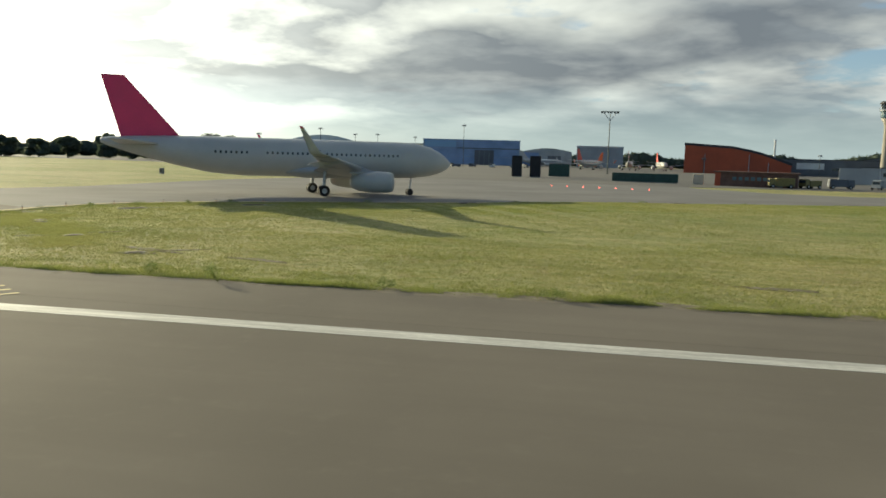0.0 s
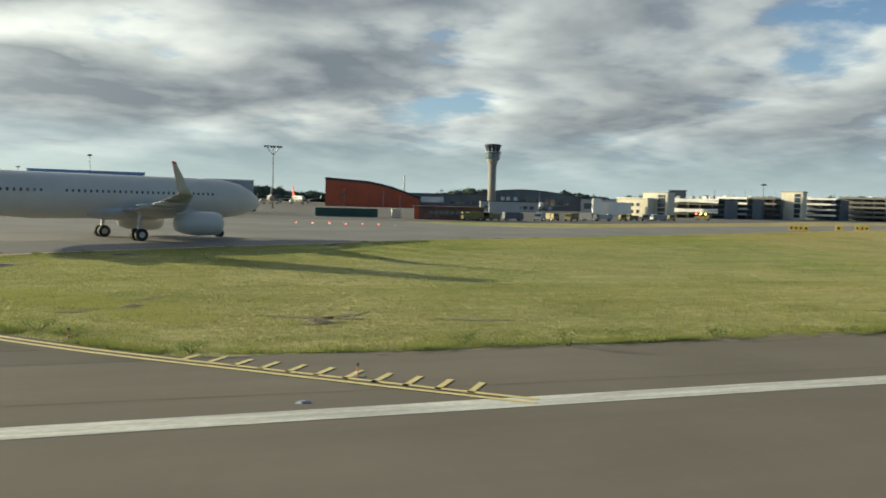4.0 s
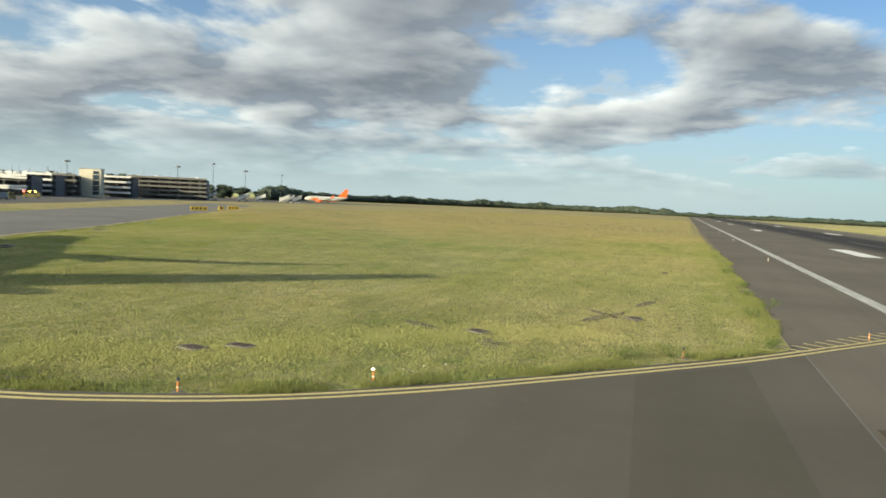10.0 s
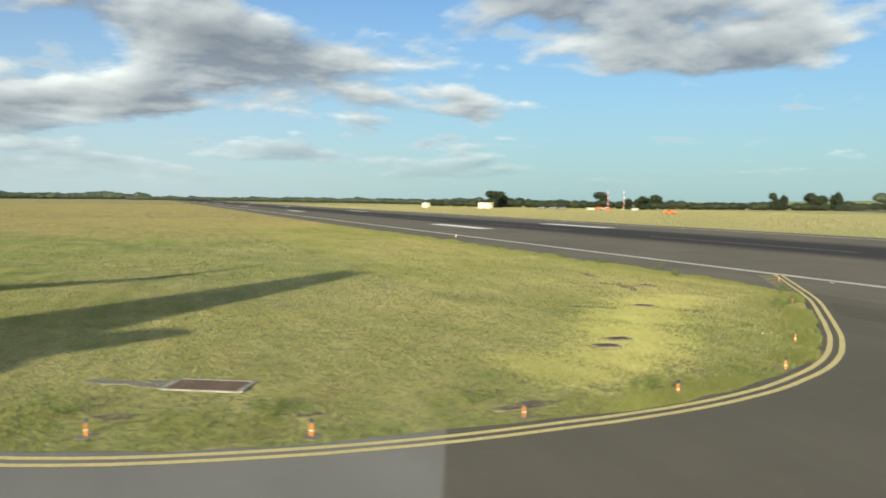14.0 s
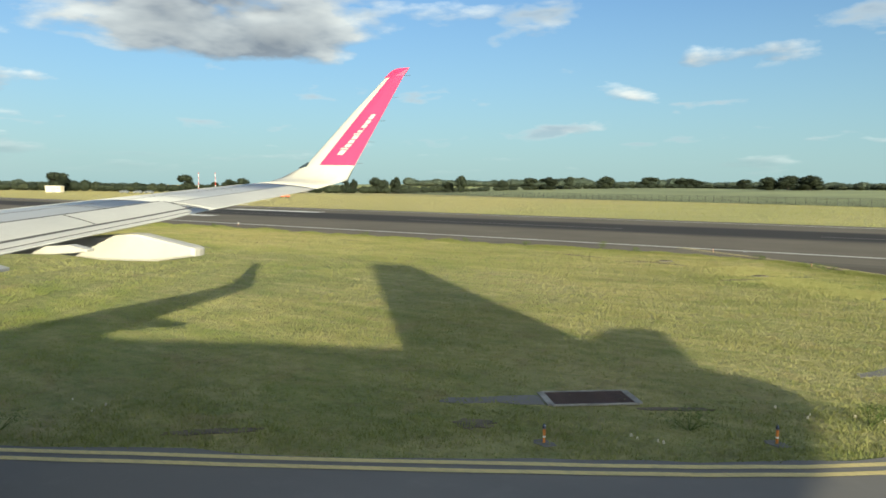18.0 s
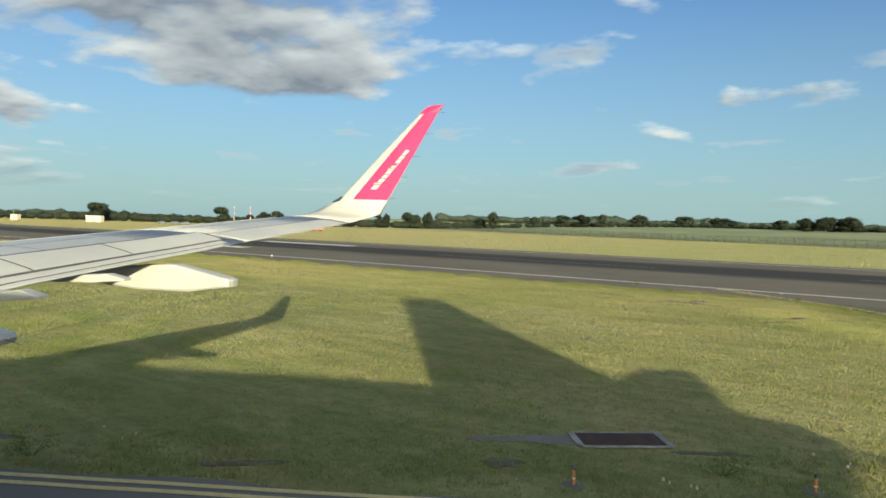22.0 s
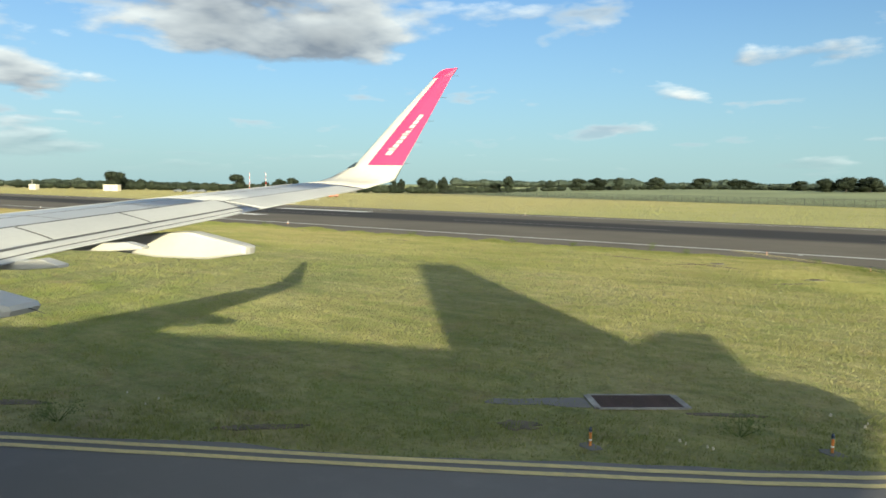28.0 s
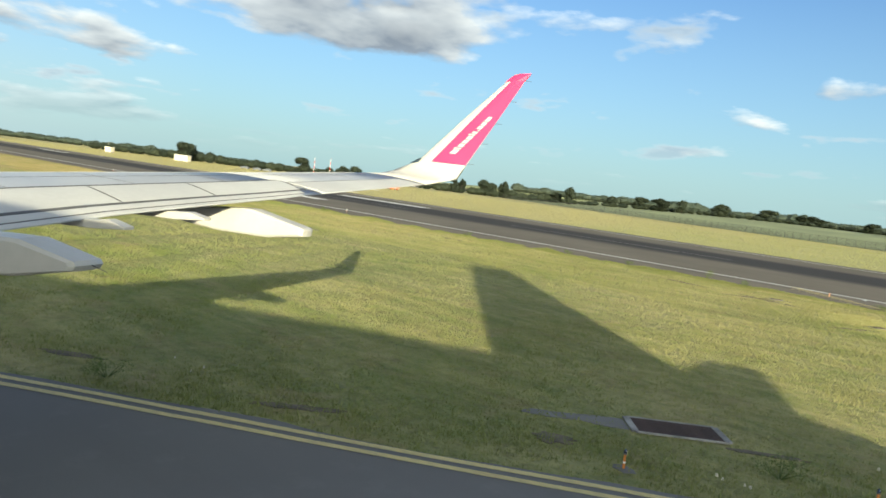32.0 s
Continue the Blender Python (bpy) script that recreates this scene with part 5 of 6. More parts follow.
banded_mast(-246, 171, 9.2)
banded_mast(-239, 175, 9.4)
for x, y, w, h, mt, lb in ((-243, 169, 2.2, 1.3, RED_CLAD, "low red equipment box between masts"), (-251, 165, 3.6, 1.0, GREY_CLAD, "long low grey aerial array box"), (-234, 178, 3.2, 1.0, GREY_CLAD, "low grey aerial array box")):
    b = thing("equipment_box", lb, "box", pose(x, y, -0.03, 0, 0, 40))
    part("body", Mesh().box(-w / 2, -0.8, 0.15, w / 2, 0.8, h, bevel=0.05), mt, b)
    part("base", Mesh().box(-w / 2 - 0.1, -0.9, 0, w / 2 + 0.1, 0.9, 0.148), CONCRETE, b)
    part("lid", Mesh().box(-w / 2 - 0.06, -0.86, h, w / 2 + 0.06, 0.86, h + 0.06), HALL_CLAD, b)


def car(x, y, turn, paint_mat, label):
    c = thing("car", label, "car", pose(x, y, -0.03, 0, 0, turn))
    prof = [(-2.0, 0.35), (-2.05, 0.75), (-1.9, 0.95), (-1.1, 1.0), (-0.55, 1.42), (0.75, 1.45), (1.6, 1.02), (2.05, 0.9), (2.1, 0.4)]
    part("body", Mesh().loft([[(x0, s * (0.84 if z > 1.1 else 0.9), z) for x0, z in prof] for s in (-1, 1)]), paint_mat, c)
    part("side_glass", Mesh().loft([[(x0, s * 0.905, z) for x0, z in ((-0.9, 1.03), (-0.5, 1.36), (0.7, 1.38), (1.3, 1.04))] for s in (-1, 1)]), WINDOW, c)
    for a in (-1.35, 1.35):
        for s in (1, -1):
            w = part("wheel", Mesh().tube((a, s * 0.7, 0.33), (a, s * 0.93, 0.33), 0.33, n=12), TYRE, c)
            part("rim", Mesh().tube((a, s * 0.931, 0.33), (a, s * 0.945, 0.33), 0.19, n=8), STEEL, w)
    for s in (0.6, -0.6):
        part("headlight", Mesh().box(2.06, s - 0.16, 0.68, 2.12, s + 0.16, 0.82), CLEAR_LENS, c)
        part("tail_light", Mesh().box(-2.09, s - 0.14, 0.72, -2.03, s + 0.14, 0.86), RED_PAINT, c)
    return c


car(-149, 132.5, 20, ORANGE_PAINT, "bright orange airfield car parked in the grass")
car(-262, 176, 25, ORANGE_PAINT, "orange and white airfield car on the far road")
for x, y in ((-262, 150), (-258, 153), (-268, 147)):
    car(x, y, 40, DARK_CLAD, "dark car parked near the far hedge")
car(-255, 176, 35, BLUE_CLAD, "blue car parked by the banded masts")


# ---- edge lights, marker posts, drains, bare patches ----
def marker_post():
    p = thing("taxiway_edge_light", "orange stake with a blue taxiway lamp on a concrete pad", "light", pose(0, 0, -0.02), "taxiway edge lights")
    part("pad", Mesh().prism([(-0.22, -0.10), (-0.08, -0.16), (0.18, -0.13), (0.24, 0.03), (0.12, 0.14), (-0.16, 0.12)], 0, 0.010, 0, 0.96), CONCRETE, p, "flush worn concrete pad")
    part("stake", Mesh().lathe([(0.028, 0.02), (0.024, 0.04), (0.024, 0.25), (0.028, 0.26)], 10), ORANGE, p)
    part("collar", Mesh().lathe([(0.025, 0.11), (0.027, 0.115), (0.027, 0.135), (0.025, 0.14)], 10), WHITE_PLASTIC, p)
    lamp = part("lamp", Mesh().lathe([(0.028, 0.26), (0.033, 0.27), (0.033, 0.285)], 10), DARK_CLAD, p)
    part("lens", Mesh().lathe([(0.030, 0.285), (0.031, 0.31), (0.024, 0.335), (0.01, 0.35)], 10), BLUE_LENS, lamp, "blue glass lens")
    return p


POSTS = [(37.1, -3.1), (44.5, -9.7), (51.7, -16.9), (54.7, -20.3), (55.9, -24.7), (56.4, -28.9), (56.2, -33.2), (54.8, -37.1), (52.7, -40.8), (49.5, -43.9), (46.2, -46.3), (35.5, -53.3), (23.6, -59.9), (11.5, -66.2), (-0.4, -71.3), (-14, -78.2), (-28, -85.3)]
post = marker_post()
rnd = random.Random(3)
post.matrix_world = pose(*POSTS[0], 0.004)
for x, y in POSTS[1:]:
    copy_thing(post, pose(x, y, -0.02, rnd.uniform(-1, 1), rnd.uniform(-1, 1), rnd.uniform(0, 180)))


def edge_lamp():
    p = thing("runway_edge_light", "small white runway edge lamp on a short stem", "light", pose(-14.4, -1.7, 0), "runway edge lights")
    part("base", Mesh().lathe([(0.11, 0), (0.11, 0.03), (0.04, 0.045)], 10), ORANGE, p)
    part("stem", Mesh().tube((0, 0, 0.04), (0, 0, 0.17), 0.025, n=8), WHITE_PLASTIC, p)
    part("lens", Mesh().lathe([(0.06, 0.17), (0.07, 0.21), (0.04, 0.27)], 10), CLEAR_LENS, p, "clear glass lens")
    return p


lamp = edge_lamp()
for x in range(-614, 300, 60):
    for y in (-1.7, 47.7):
        if (x, y) != (-14, -1.7) and not (y < 0 and 20 < x < 120):
            copy_thing(lamp, pose(x - 0.4, y, 0, 0, 0, x))


def drain(x, y, turn):
    d = thing("drain_grate", "rusty drain grating in a concrete surround with a slab beside it", "drain", pose(x, y, -0.012 + float(rise(x, y)[0]), 0, 0, turn), "drain grates")
    w, h = 0.86, 0.47
    for a, b, c, e in ((-w - 0.06, -h - 0.06, w + 0.06, -h), (-w - 0.06, h, w + 0.06, h + 0.06), (-w - 0.14, -h, -w, h), (w, -h, w + 0.14, h)):
        part("kerb", Mesh().box(a, b, 0, c, e, 0.034, bevel=0.008), PALE_CONCRETE, d)
    part("pit", Mesh().box(-w, -h, -0.2, w, h, 0.012), RUST, d)
    bar = Mesh().box(-w + 0.01, -0.02, 0.02, w - 0.01, 0.02, 0.03).data("bar", RUST)
    for i in range(11):
        part("bar", bar, RUST, d, m=pose(0, -h + 0.05 + i * (2 * h - 0.1) / 10, 0))
    part("slab", Mesh().prism([(-w - 2.35, 0.02), (-w - 1.8, -0.14), (-w - 1.1, -0.11), (-w - 0.7, -0.3), (-w - 0.16, -0.34), (-w - 0.16, 0.36), (-w - 0.8, 0.37), (-w - 1.5, 0.26), (-w - 2.1, 0.3)], -0.02, -0.002), TAXI, d, "dark strip of old asphalt")
    return d


for x, y, r in ((45.65, -43.2, 41), (51.6, -34.7, 62), (8.55, -63.6, 27.5), (28.6, -53.4, 27.5), (-11.1, -73.2, 28), (-30.5, -83.0, 27.5)):
    drain(x, y, r)


def bare_patch(x, y, rx, ry, turn, slab=None):
    """Worn earth with a ragged rim, and a cover slab in some."""
    rr = random.Random(int(x * 7 + y * 13))
    ring = [(rx * math.cos(2 * math.pi * i / 22) * rr.uniform(0.6, 1.15), ry * math.sin(2 * math.pi * i / 22) * rr.uniform(0.6, 1.15)) for i in range(22)]
    ob = setting("bare_patch", Mesh().prism(ring, -0.1, 0.014, 0, 0.93), SOIL, "bare brown patch worn in the grass", "soil")
    ob.matrix_world = pose(x, y, -0.025 + float(rise(x, y)[0]), 0, 0, turn)
    if slab:
        c = thing("cover_slab", "square reddish concrete cover slab in worn earth", "slab", pose(x, y, -0.02, 0, 0, turn + 12), "cover slabs")
        part("slab", Mesh().box(-slab, -slab * 0.7, 0, slab, slab * 0.7, 0.04, bevel=0.06), CONCRETE, c)
        part("lid", Mesh().box(-slab * 0.7, -slab * 0.5, 0.0402, slab * 0.7, slab * 0.5, 0.055, bevel=0.04), RUST, c, "rust-brown metal lid")


for x, y, rx, ry, r, s in ((36.7, -12.9, 2.1, 0.35, -20, None), (31.0, -11.5, 1.7, 0.35, -15, None), (36.6, -11.6, 0.9, 0.5, 10, 0.4), (43.2, -16.5, 1.0, 0.55, 40, 0.42), (45.0, -15.7, 0.8, 0.5, 30, None), (50.4, -23.0, 0.9, 0.6, 60, 0.42), (42.9, -18.6, 1.7, 0.35, 50, None),
                           (10.5, -11.2, 1.6, 0.4, -5, None), (35.7, -13.0, 1.6, 0.3, 35, None), (49.5, -22.0, 0.8, 0.5, 70, 0.4), (56.0, -21.5, 0.5, 0.3, 60, None), (-20, -9.4, 2.0, 0.3, 0, None), (52.6, -41.2, 0.7, 0.4, 40, None), (23.5, -58.6, 0.7, 0.4, 28, None)):
    bare_patch(x, y, rx, ry, r, s)


rr = random.Random(21)
bend = [p for p in left if p[1] < -24.0 and p[0] > -30.0]
for i in range(26):
    a, b = bend[int(i * (len(bend) - 2) / 26)], bend[int(i * (len(bend) - 2) / 26) + 1]
    d = (Vector(b) - Vector(a)).normalized()
    q = Vector(a) + Vector((d.y, -d.x)) * rr.uniform(0.5, 3.4)
    bare_patch(q.x, q.y, rr.uniform(0.4, 1.1), rr.uniform(0.15, 0.35), math.degrees(math.atan2(d.y, d.x)) + rr.uniform(-15, 15))


def scattered_litter():
    me, rr = Mesh(), random.Random(8)
    for cx, cy, n in ((50.2, -16.5, 7), (50.0, -41.5, 5), (47.0, -44.8, 4), (30.0, -56.0, 4), (2.0, -67.0, 4), (14.0, -62.0, 4), (38.0, -50.0, 3)):
        for _ in range(n):
            x, y, s = cx + rr.gauss(0, 0.7), cy + rr.gauss(0, 0.5), rr.uniform(0.016, 0.034)
            me.prism([(x - s, y - s * 0.6), (x + s * 0.7, y - s), (x + s, y + s * 0.5), (x - s * 0.5, y + s)], -0.03, 0.012 + s * 0.3, 0, 0.6)
    tagged(new("pale_stones", me.data("pale_stones", CREAM)), "few pale stones lying in the verge", "stones", "", "stuff")


scattered_litter()
me = Mesh().prism([(38.55, -0.95), (38.72, -1.05), (38.92, -0.97), (38.8, -0.88)], 0.0, 0.05, 0, 0.5)
tagged(new("crumpled_debris", me.data("crumpled_debris", STEEL)), "crumpled silvery scrap on the runway shoulder", "debris")


# ---- grass and weeds ----
def in_ring(x, y, ring):
    inside = np.zeros(len(x), bool)
    for (x0, y0), (x1, y1) in zip(ring, ring[1:] + ring[:1]):
        cross = ((y0 > y) != (y1 > y)) & (x < (x1 - x0) * (y - y0) / (y1 - y0 + 1e-12) + x0)
        inside ^= cross
    return inside


def blades(name, label, x, y, height, width, lean, mat, rng, per=3):
    """Tufts of upright blades as one mesh of thin triangles."""
    n = len(x)
    k = n * per
    bx, by = np.repeat(x, per) + rng.normal(0, 0.05, k), np.repeat(y, per) + rng.normal(0, 0.05, k)
    h = np.repeat(height, per) * rng.uniform(0.55, 1.15, k)
    a = rng.uniform(0, 2 * np.pi, k)
    w = width * rng.uniform(0.6, 1.3, k)
    lx, ly = rng.normal(0, lean, k) * h, rng.normal(0, lean, k) * h
    v = np.empty((k, 3, 3), np.float32)
    z = rise(bx, by)
    v[:, 0] = np.stack([bx - np.cos(a) * w, by - np.sin(a) * w, z - 0.04], 1)
    v[:, 1] = np.stack([bx + np.cos(a) * w, by + np.sin(a) * w, z - 0.04], 1)
    v[:, 2] = np.stack([bx + lx, by + ly, z + h - 0.03], 1)
    me = bpy.data.meshes.new(name)
    me.vertices.add(k * 3)
    me.vertices.foreach_set("co", v.ravel())
    me.loops.add(k * 3)
    me.loops.foreach_set("vertex_index", np.arange(k * 3, dtype=np.int32))
    me.polygons.add(k)
    me.polygons.foreach_set("loop_start", np.arange(0, k * 3, 3, dtype=np.int32))
    me.materials.append(mat)
    me.update()
    me.validate()
    return tagged(new(name, me), label, "grass", "", "stuff")


rng = np.random.default_rng(4)
verge = [(float(a), float(b)) for a, b in edge[2:-4]]
plot = [(-120.0, -6.3)] + verge + [(40.0, -6.6)] + left + [(-200.0, -120.0)]
field = [(-110.0, -6.6)] + verge + [(40.2, -6.9)] + [q for q in left if q[0] > -60] + [(-75.0, -110.0), (-110.0, -70.0)]


def sow(count, near):
    """Even sowing inside the plot; near keeps tufts within that many metres of the pavement's edge."""
    x, y = rng.uniform(-100, 58, count), rng.uniform(-105, -5, count)
    keep = in_ring(x, y, field)
    if near:
        ex, ey = np.array([p[0] for p in left]), np.array([p[1] for p in left])
        ex, ey = np.concatenate([ex, np.arange(-60, 40, 2.0)]), np.concatenate([ey, np.full(50, -6.2)])
        d = np.full(count, 1e9)
        for a, b in zip(ex, ey):
            d = np.minimum(d, (x - a) ** 2 + (y - b) ** 2)
        keep &= d < near ** 2
    return x[keep], y[keep]


x, y = sow(330000, 0)
wild = np.array([noise.noise((a * 0.16, b * 0.16, 2.0)) for a, b in zip(x, y)])
blades("grass", "ankle-high meadow grass, green and straw", x, y, 0.05 + 0.055 * np.clip(wild + 0.4, 0, 1.2), 0.017, 0.42, BLADE, rng, 3)
x, y = sow(800000, 17)
wild = np.array([noise.noise((a * 0.3, b * 0.3, 6.0)) for a, b in zip(x, y)])
blades("verge_grass", "longer tufted grass along the pavement edge", x, y, 0.04 + 0.06 * np.clip(wild + 0.35, 0, 1.2), 0.012, 0.42, BLADE, rng, 3)


x, y = sow(700000, 2.6)
wild = np.array([noise.noise((a * 0.5, b * 0.5, 9.0)) for a, b in zip(x, y)])
tall = wild > -0.05
blades("edge_grass", "long uncut green grass overhanging the pavement edge", x[tall], y[tall], 0.08 + 0.15 * np.clip(wild[tall], 0, 1), 0.012, 0.5, LUSH, rng, 3)
# a rank, dark-footed fringe where runway shoulder and bend meet the meadow
rim = [Vector(p) for p in verge if p[0] > -30.0] + [Vector(p) for p in left if p[1] > -27.0 and p[0] > 36.0]
rim = [p.lerp(q, u) for p, q in zip(rim, rim[1:]) if (q - p).length < 6.0 for u in (0.0, 0.25, 0.5, 0.75)]
pick = rng.integers(0, len(rim), 60000)
x = np.array([p.x for p in rim])[pick] + rng.normal(0, 0.42, 60000)
y = np.array([p.y for p in rim])[pick] + rng.normal(0, 0.42, 60000)
wild = np.array([noise.noise((a * 0.45, b * 0.45, 12.0)) for a, b in zip(x, y)])
ok = in_ring(x, y, plot) & (wild > -0.18)
blades("fringe_grass", "rank green grass standing at the pavement edge", x[ok], y[ok], 0.10 + 0.24 * np.clip(wild[ok] + 0.1, 0, 1), 0.013, 0.4, LUSH, rng, 3)
# a dried track that follows the bend a few metres in from the edge
track = [(p, n) for p, n in ((Vector(a), Vector((-(Vector(b) - Vector(a)).normalized().y, (Vector(b) - Vector(a)).normalized().x)) * -1) for a, b in zip(left, left[1:])) if -27.0 < p.y < -9.0]
pick = rng.integers(0, len(track), 15000)
off = 5.2 + rng.normal(0, 0.9, 15000) + 1.2 * np.sin(pick * 0.21)
x = np.array([track[k][0].x for k in pick]) + np.array([track[k][1].x for k in pick]) * off + rng.normal(0, 0.4, 15000)
y = np.array([track[k][0].y for k in pick]) + np.array([track[k][1].y for k in pick]) * off + rng.normal(0, 0.4, 15000)
ok = in_ring(x, y, field)
blades("dried_grass", "yellow dried grass along an old wheel track", x[ok], y[ok], 0.075 + 0 * x[ok], 0.016, 0.5, DRY_BLADE, rng, 3)
# coarse tufts on the mown ground further off
x, y = rng.uniform(-420, 200, 90000), rng.uniform(51, 215, 90000)
ok = y < 204 - 0.45 * (x + 9)
blades("mown_strip_grass", "straw-coloured mown grass beyond the runway", x[ok], y[ok], 0.14 + 0 * x[ok], 0.10, 0.7, STRAW_BLADE, rng, 2)
x, y = rng.uniform(-420, -95, 60000), rng.uniform(-130, -8, 60000)
ok = y > -110 - 0.35 * (x + 95) * 0 - 20
blades("outfield_grass", "straw-coloured grass of the open airfield", x[ok], y[ok], 0.15 + 0 * x[ok], 0.08, 0.7, BLADE, rng, 2)


def weed_clump(x, y, r, h, seed):
    w = thing("weed_clump", "dark green leafy weeds at the pavement edge", "plant", pose(x, y, -0.03 + float(rise(x, y)[0])), "weed clumps")
    rr = random.Random(seed)
    leaf = Mesh()
    for i in range(7):
        a = rr.uniform(0, 6.28)
        tip = (math.cos(a) * r * 0.7, math.sin(a) * r * 0.7, h * rr.uniform(0.6, 1.0))
        part("stem", Mesh().tube((math.cos(a) * 0.03, math.sin(a) * 0.03, 0), tip, 0.012, 0.005, 4), WEED, w)
        leaf_cloud(leaf, tip, (r * 0.45, r * 0.45, h * 0.4), 46, 0.03, rr)
    part("foliage", leaf, WEED, w)
    return w


for i, (a, b, r, h) in enumerate(((29.8, -5.0, 0.5, 0.55), (33.0, -5.9, 0.4, 0.35), (24.0, -5.4, 0.35, 0.3), (44.4, -10.0, 0.6, 0.3), (45.6, -11.4, 0.5, 0.3), (55.0, -29.4, 0.55, 0.3), (54.6, -33.6, 0.45, 0.3), (53.0, -37.6, 0.5, 0.28), (50.7, -41.6, 0.4, 0.3), (48.0, -44.0, 0.5, 0.3),
                                  (18.5, -5.2, 0.4, 0.3), (8.0, -5.7, 0.5, 0.4), (-12.0, -5.9, 0.5, 0.4), (38.0, -51.5, 0.45, 0.3), (24.8, -58.5, 0.5, 0.25), (0.8, -70.2, 0.55, 0.3), (12.0, -64.6, 0.5, 0.3), (-10.5, -76.0, 0.5, 0.25), (55.3, -25.2, 0.4, 0.3), (41.0, -6.9, 0.4, 0.3))):
    weed_clump(a, b - (0.9 if -6.0 < b else 0.0), r, h, 100 + i)


# ---- the airliner on the taxiway, with its starboard wing ----
def foil(l, le, te, z, thick, droop=0.0, n=9):
    """One wing section at l metres right of the cabin side: leading and trailing edge along the body, height, thickness."""
    up, lo = [], []
    for i in range(n):
        u = i / (n - 1)
        x = le + (te - le) * u
        t = thick * (2.6 * math.sqrt(u) * (1 - u) + 0.10 * (1 - u) + 0.02)
        up.append((x, -l, z + t * 0.45 - droop * u * u))
        lo.append((x, -l, z - t * 0.55 - droop * u * u))
    return up + lo[::-1]


def airliner():
    a = thing("passenger_airliner", "white airliner with magenta winglets standing on the taxiway, flaps nearly in", "airliner", pose(52.141, -57.987, 0.004, 0, 0, -150.0))
    cy, zc, nose = 2.56, 4.0, 22.6
    body = [[(x + nose, y + cy, z) for x, y, z in r] for r in fuselage_rings(37.9, 2.06, zc, 28)]
    part("fuselage", Mesh().loft(body), AIR_WHITE, a, smooth=True)
    pane = Mesh().loft([[(0.12 * math.cos(t), 0, 0.17 * math.sin(t)) for t in [2 * math.pi * i / 10 for i in range(10)]], [(0.10 * math.cos(t), -0.02, 0.15 * math.sin(t)) for t in [2 * math.pi * i / 10 for i in range(10)]]]).data("cabin_window", WINDOW)
    for i in range(38):
        x = 15.6 - i * 0.533
        if abs(x) > 0.9:
            part("cabin_window", pane, WINDOW, a, m=pose(x, cy - 2.005, zc + 0.45))
            part("cabin_window", pane, WINDOW, a, m=pose(x, cy + 2.025, zc + 0.45))
    part("belly_fairing", Mesh().loft([[(x, cy + k * 2.05 * math.sin(t), zc - 1.35 + k * 0.85 * math.cos(t)) for t in [2 * math.pi * i / 16 for i in range(16)]] for x, k in ((13.6, 0.3), (12.0, 0.8), (10.0, 1.0), (5.6, 1.0), (3.2, 0.7), (2.0, 0.25))]), AIR_GREY, a, smooth=True)
    part("fin", Mesh().loft([[(-7.2, cy + 0.2, 5.5), (-7.2, cy - 0.2, 5.5), (-13.2, cy - 0.1, 5.3), (-13.2, cy + 0.1, 5.3)], [(-12.9, cy + 0.12, 11.95), (-12.9, cy - 0.12, 11.95), (-15.1, cy - 0.05, 11.95), (-15.1, cy + 0.05, 11.95)]]), AIR_PINK, a)
    for s in (1, -1):
        part("tailplane", Mesh().loft([[(-9.4, cy + s * 0.7, 5.15), (-9.4, cy + s * 0.7, 4.95), (-13.4, cy + s * 0.5, 4.95), (-13.4, cy + s * 0.5, 5.1)], [(-12.7, cy + s * 6.2, 5.50), (-12.7, cy + s * 6.2, 5.38), (-14.2, cy + s * 6.2, 5.40), (-14.2, cy + s * 6.2, 5.46)]]), AIR_WHITE, a)
        part("main_leg", Mesh().tube((6.9, cy + s * 3.8, 0.7), (7.1, cy + s * 3.7, 3.0), 0.17, 0.2, 10), STEEL, a)
        for d in (-0.46, 0.46):
            w = part("main_wheel", Mesh().tube((6.9, cy + s * 3.8 + d - 0.2, 0.58), (6.9, cy + s * 3.8 + d + 0.2, 0.58), 0.58, n=18), TYRE, a)
            part("hub", Mesh().tube((6.9, cy + s * 3.8 + d - 0.215, 0.58), (6.9, cy + s * 3.8 + d + 0.215, 0.58), 0.28, n=12), STEEL, w)
    part("nose_leg", Mesh().tube((17.6, cy, 0.4), (17.8, cy, 2.2), 0.11, n=8), STEEL, a)
    for d in (-0.28, 0.28):
        part("nose_wheel", Mesh().tube((17.6, cy + d - 0.1, 0.38), (17.6, cy + d + 0.1, 0.38), 0.38, n=14), TYRE, a)

    def wing(flip):
        def put(name, mesh, mat, label="", smooth=False, parent=None):
            if flip:
                mesh.v = [(x, 2 * cy - y, z) for x, y, z in mesh.v]
                mesh.f = [tuple(reversed(f)) for f in mesh.f]
            return part(name, mesh, mat, parent or a, label, smooth)

        # stations of the wing: distance out, leading and trailing edge, height, thickness, droop of the trailing edge
        def station(l):
            le, te = 12.3 - 0.52 * l, min(7.46 - 0.28 * l, 6.13)
            crest, tail = 3.80 + 0.094 * (l - 7.4), float(np.interp(l, [-0.6, 4.7, 6.2, 7.5, 9.24, 10.0, 11.0, 14.02], [2.75, 3.22, 3.43, 3.62, 3.82, 3.90, 4.02, 4.335]))
            thick = float(np.interp(l, [-0.6, 4.7, 8.0, 11.0, 14.02], [1.0, 0.62, 0.46, 0.33, 0.17]))
            z = crest - 0.45 * thick
            return le, te, z, thick, z - tail

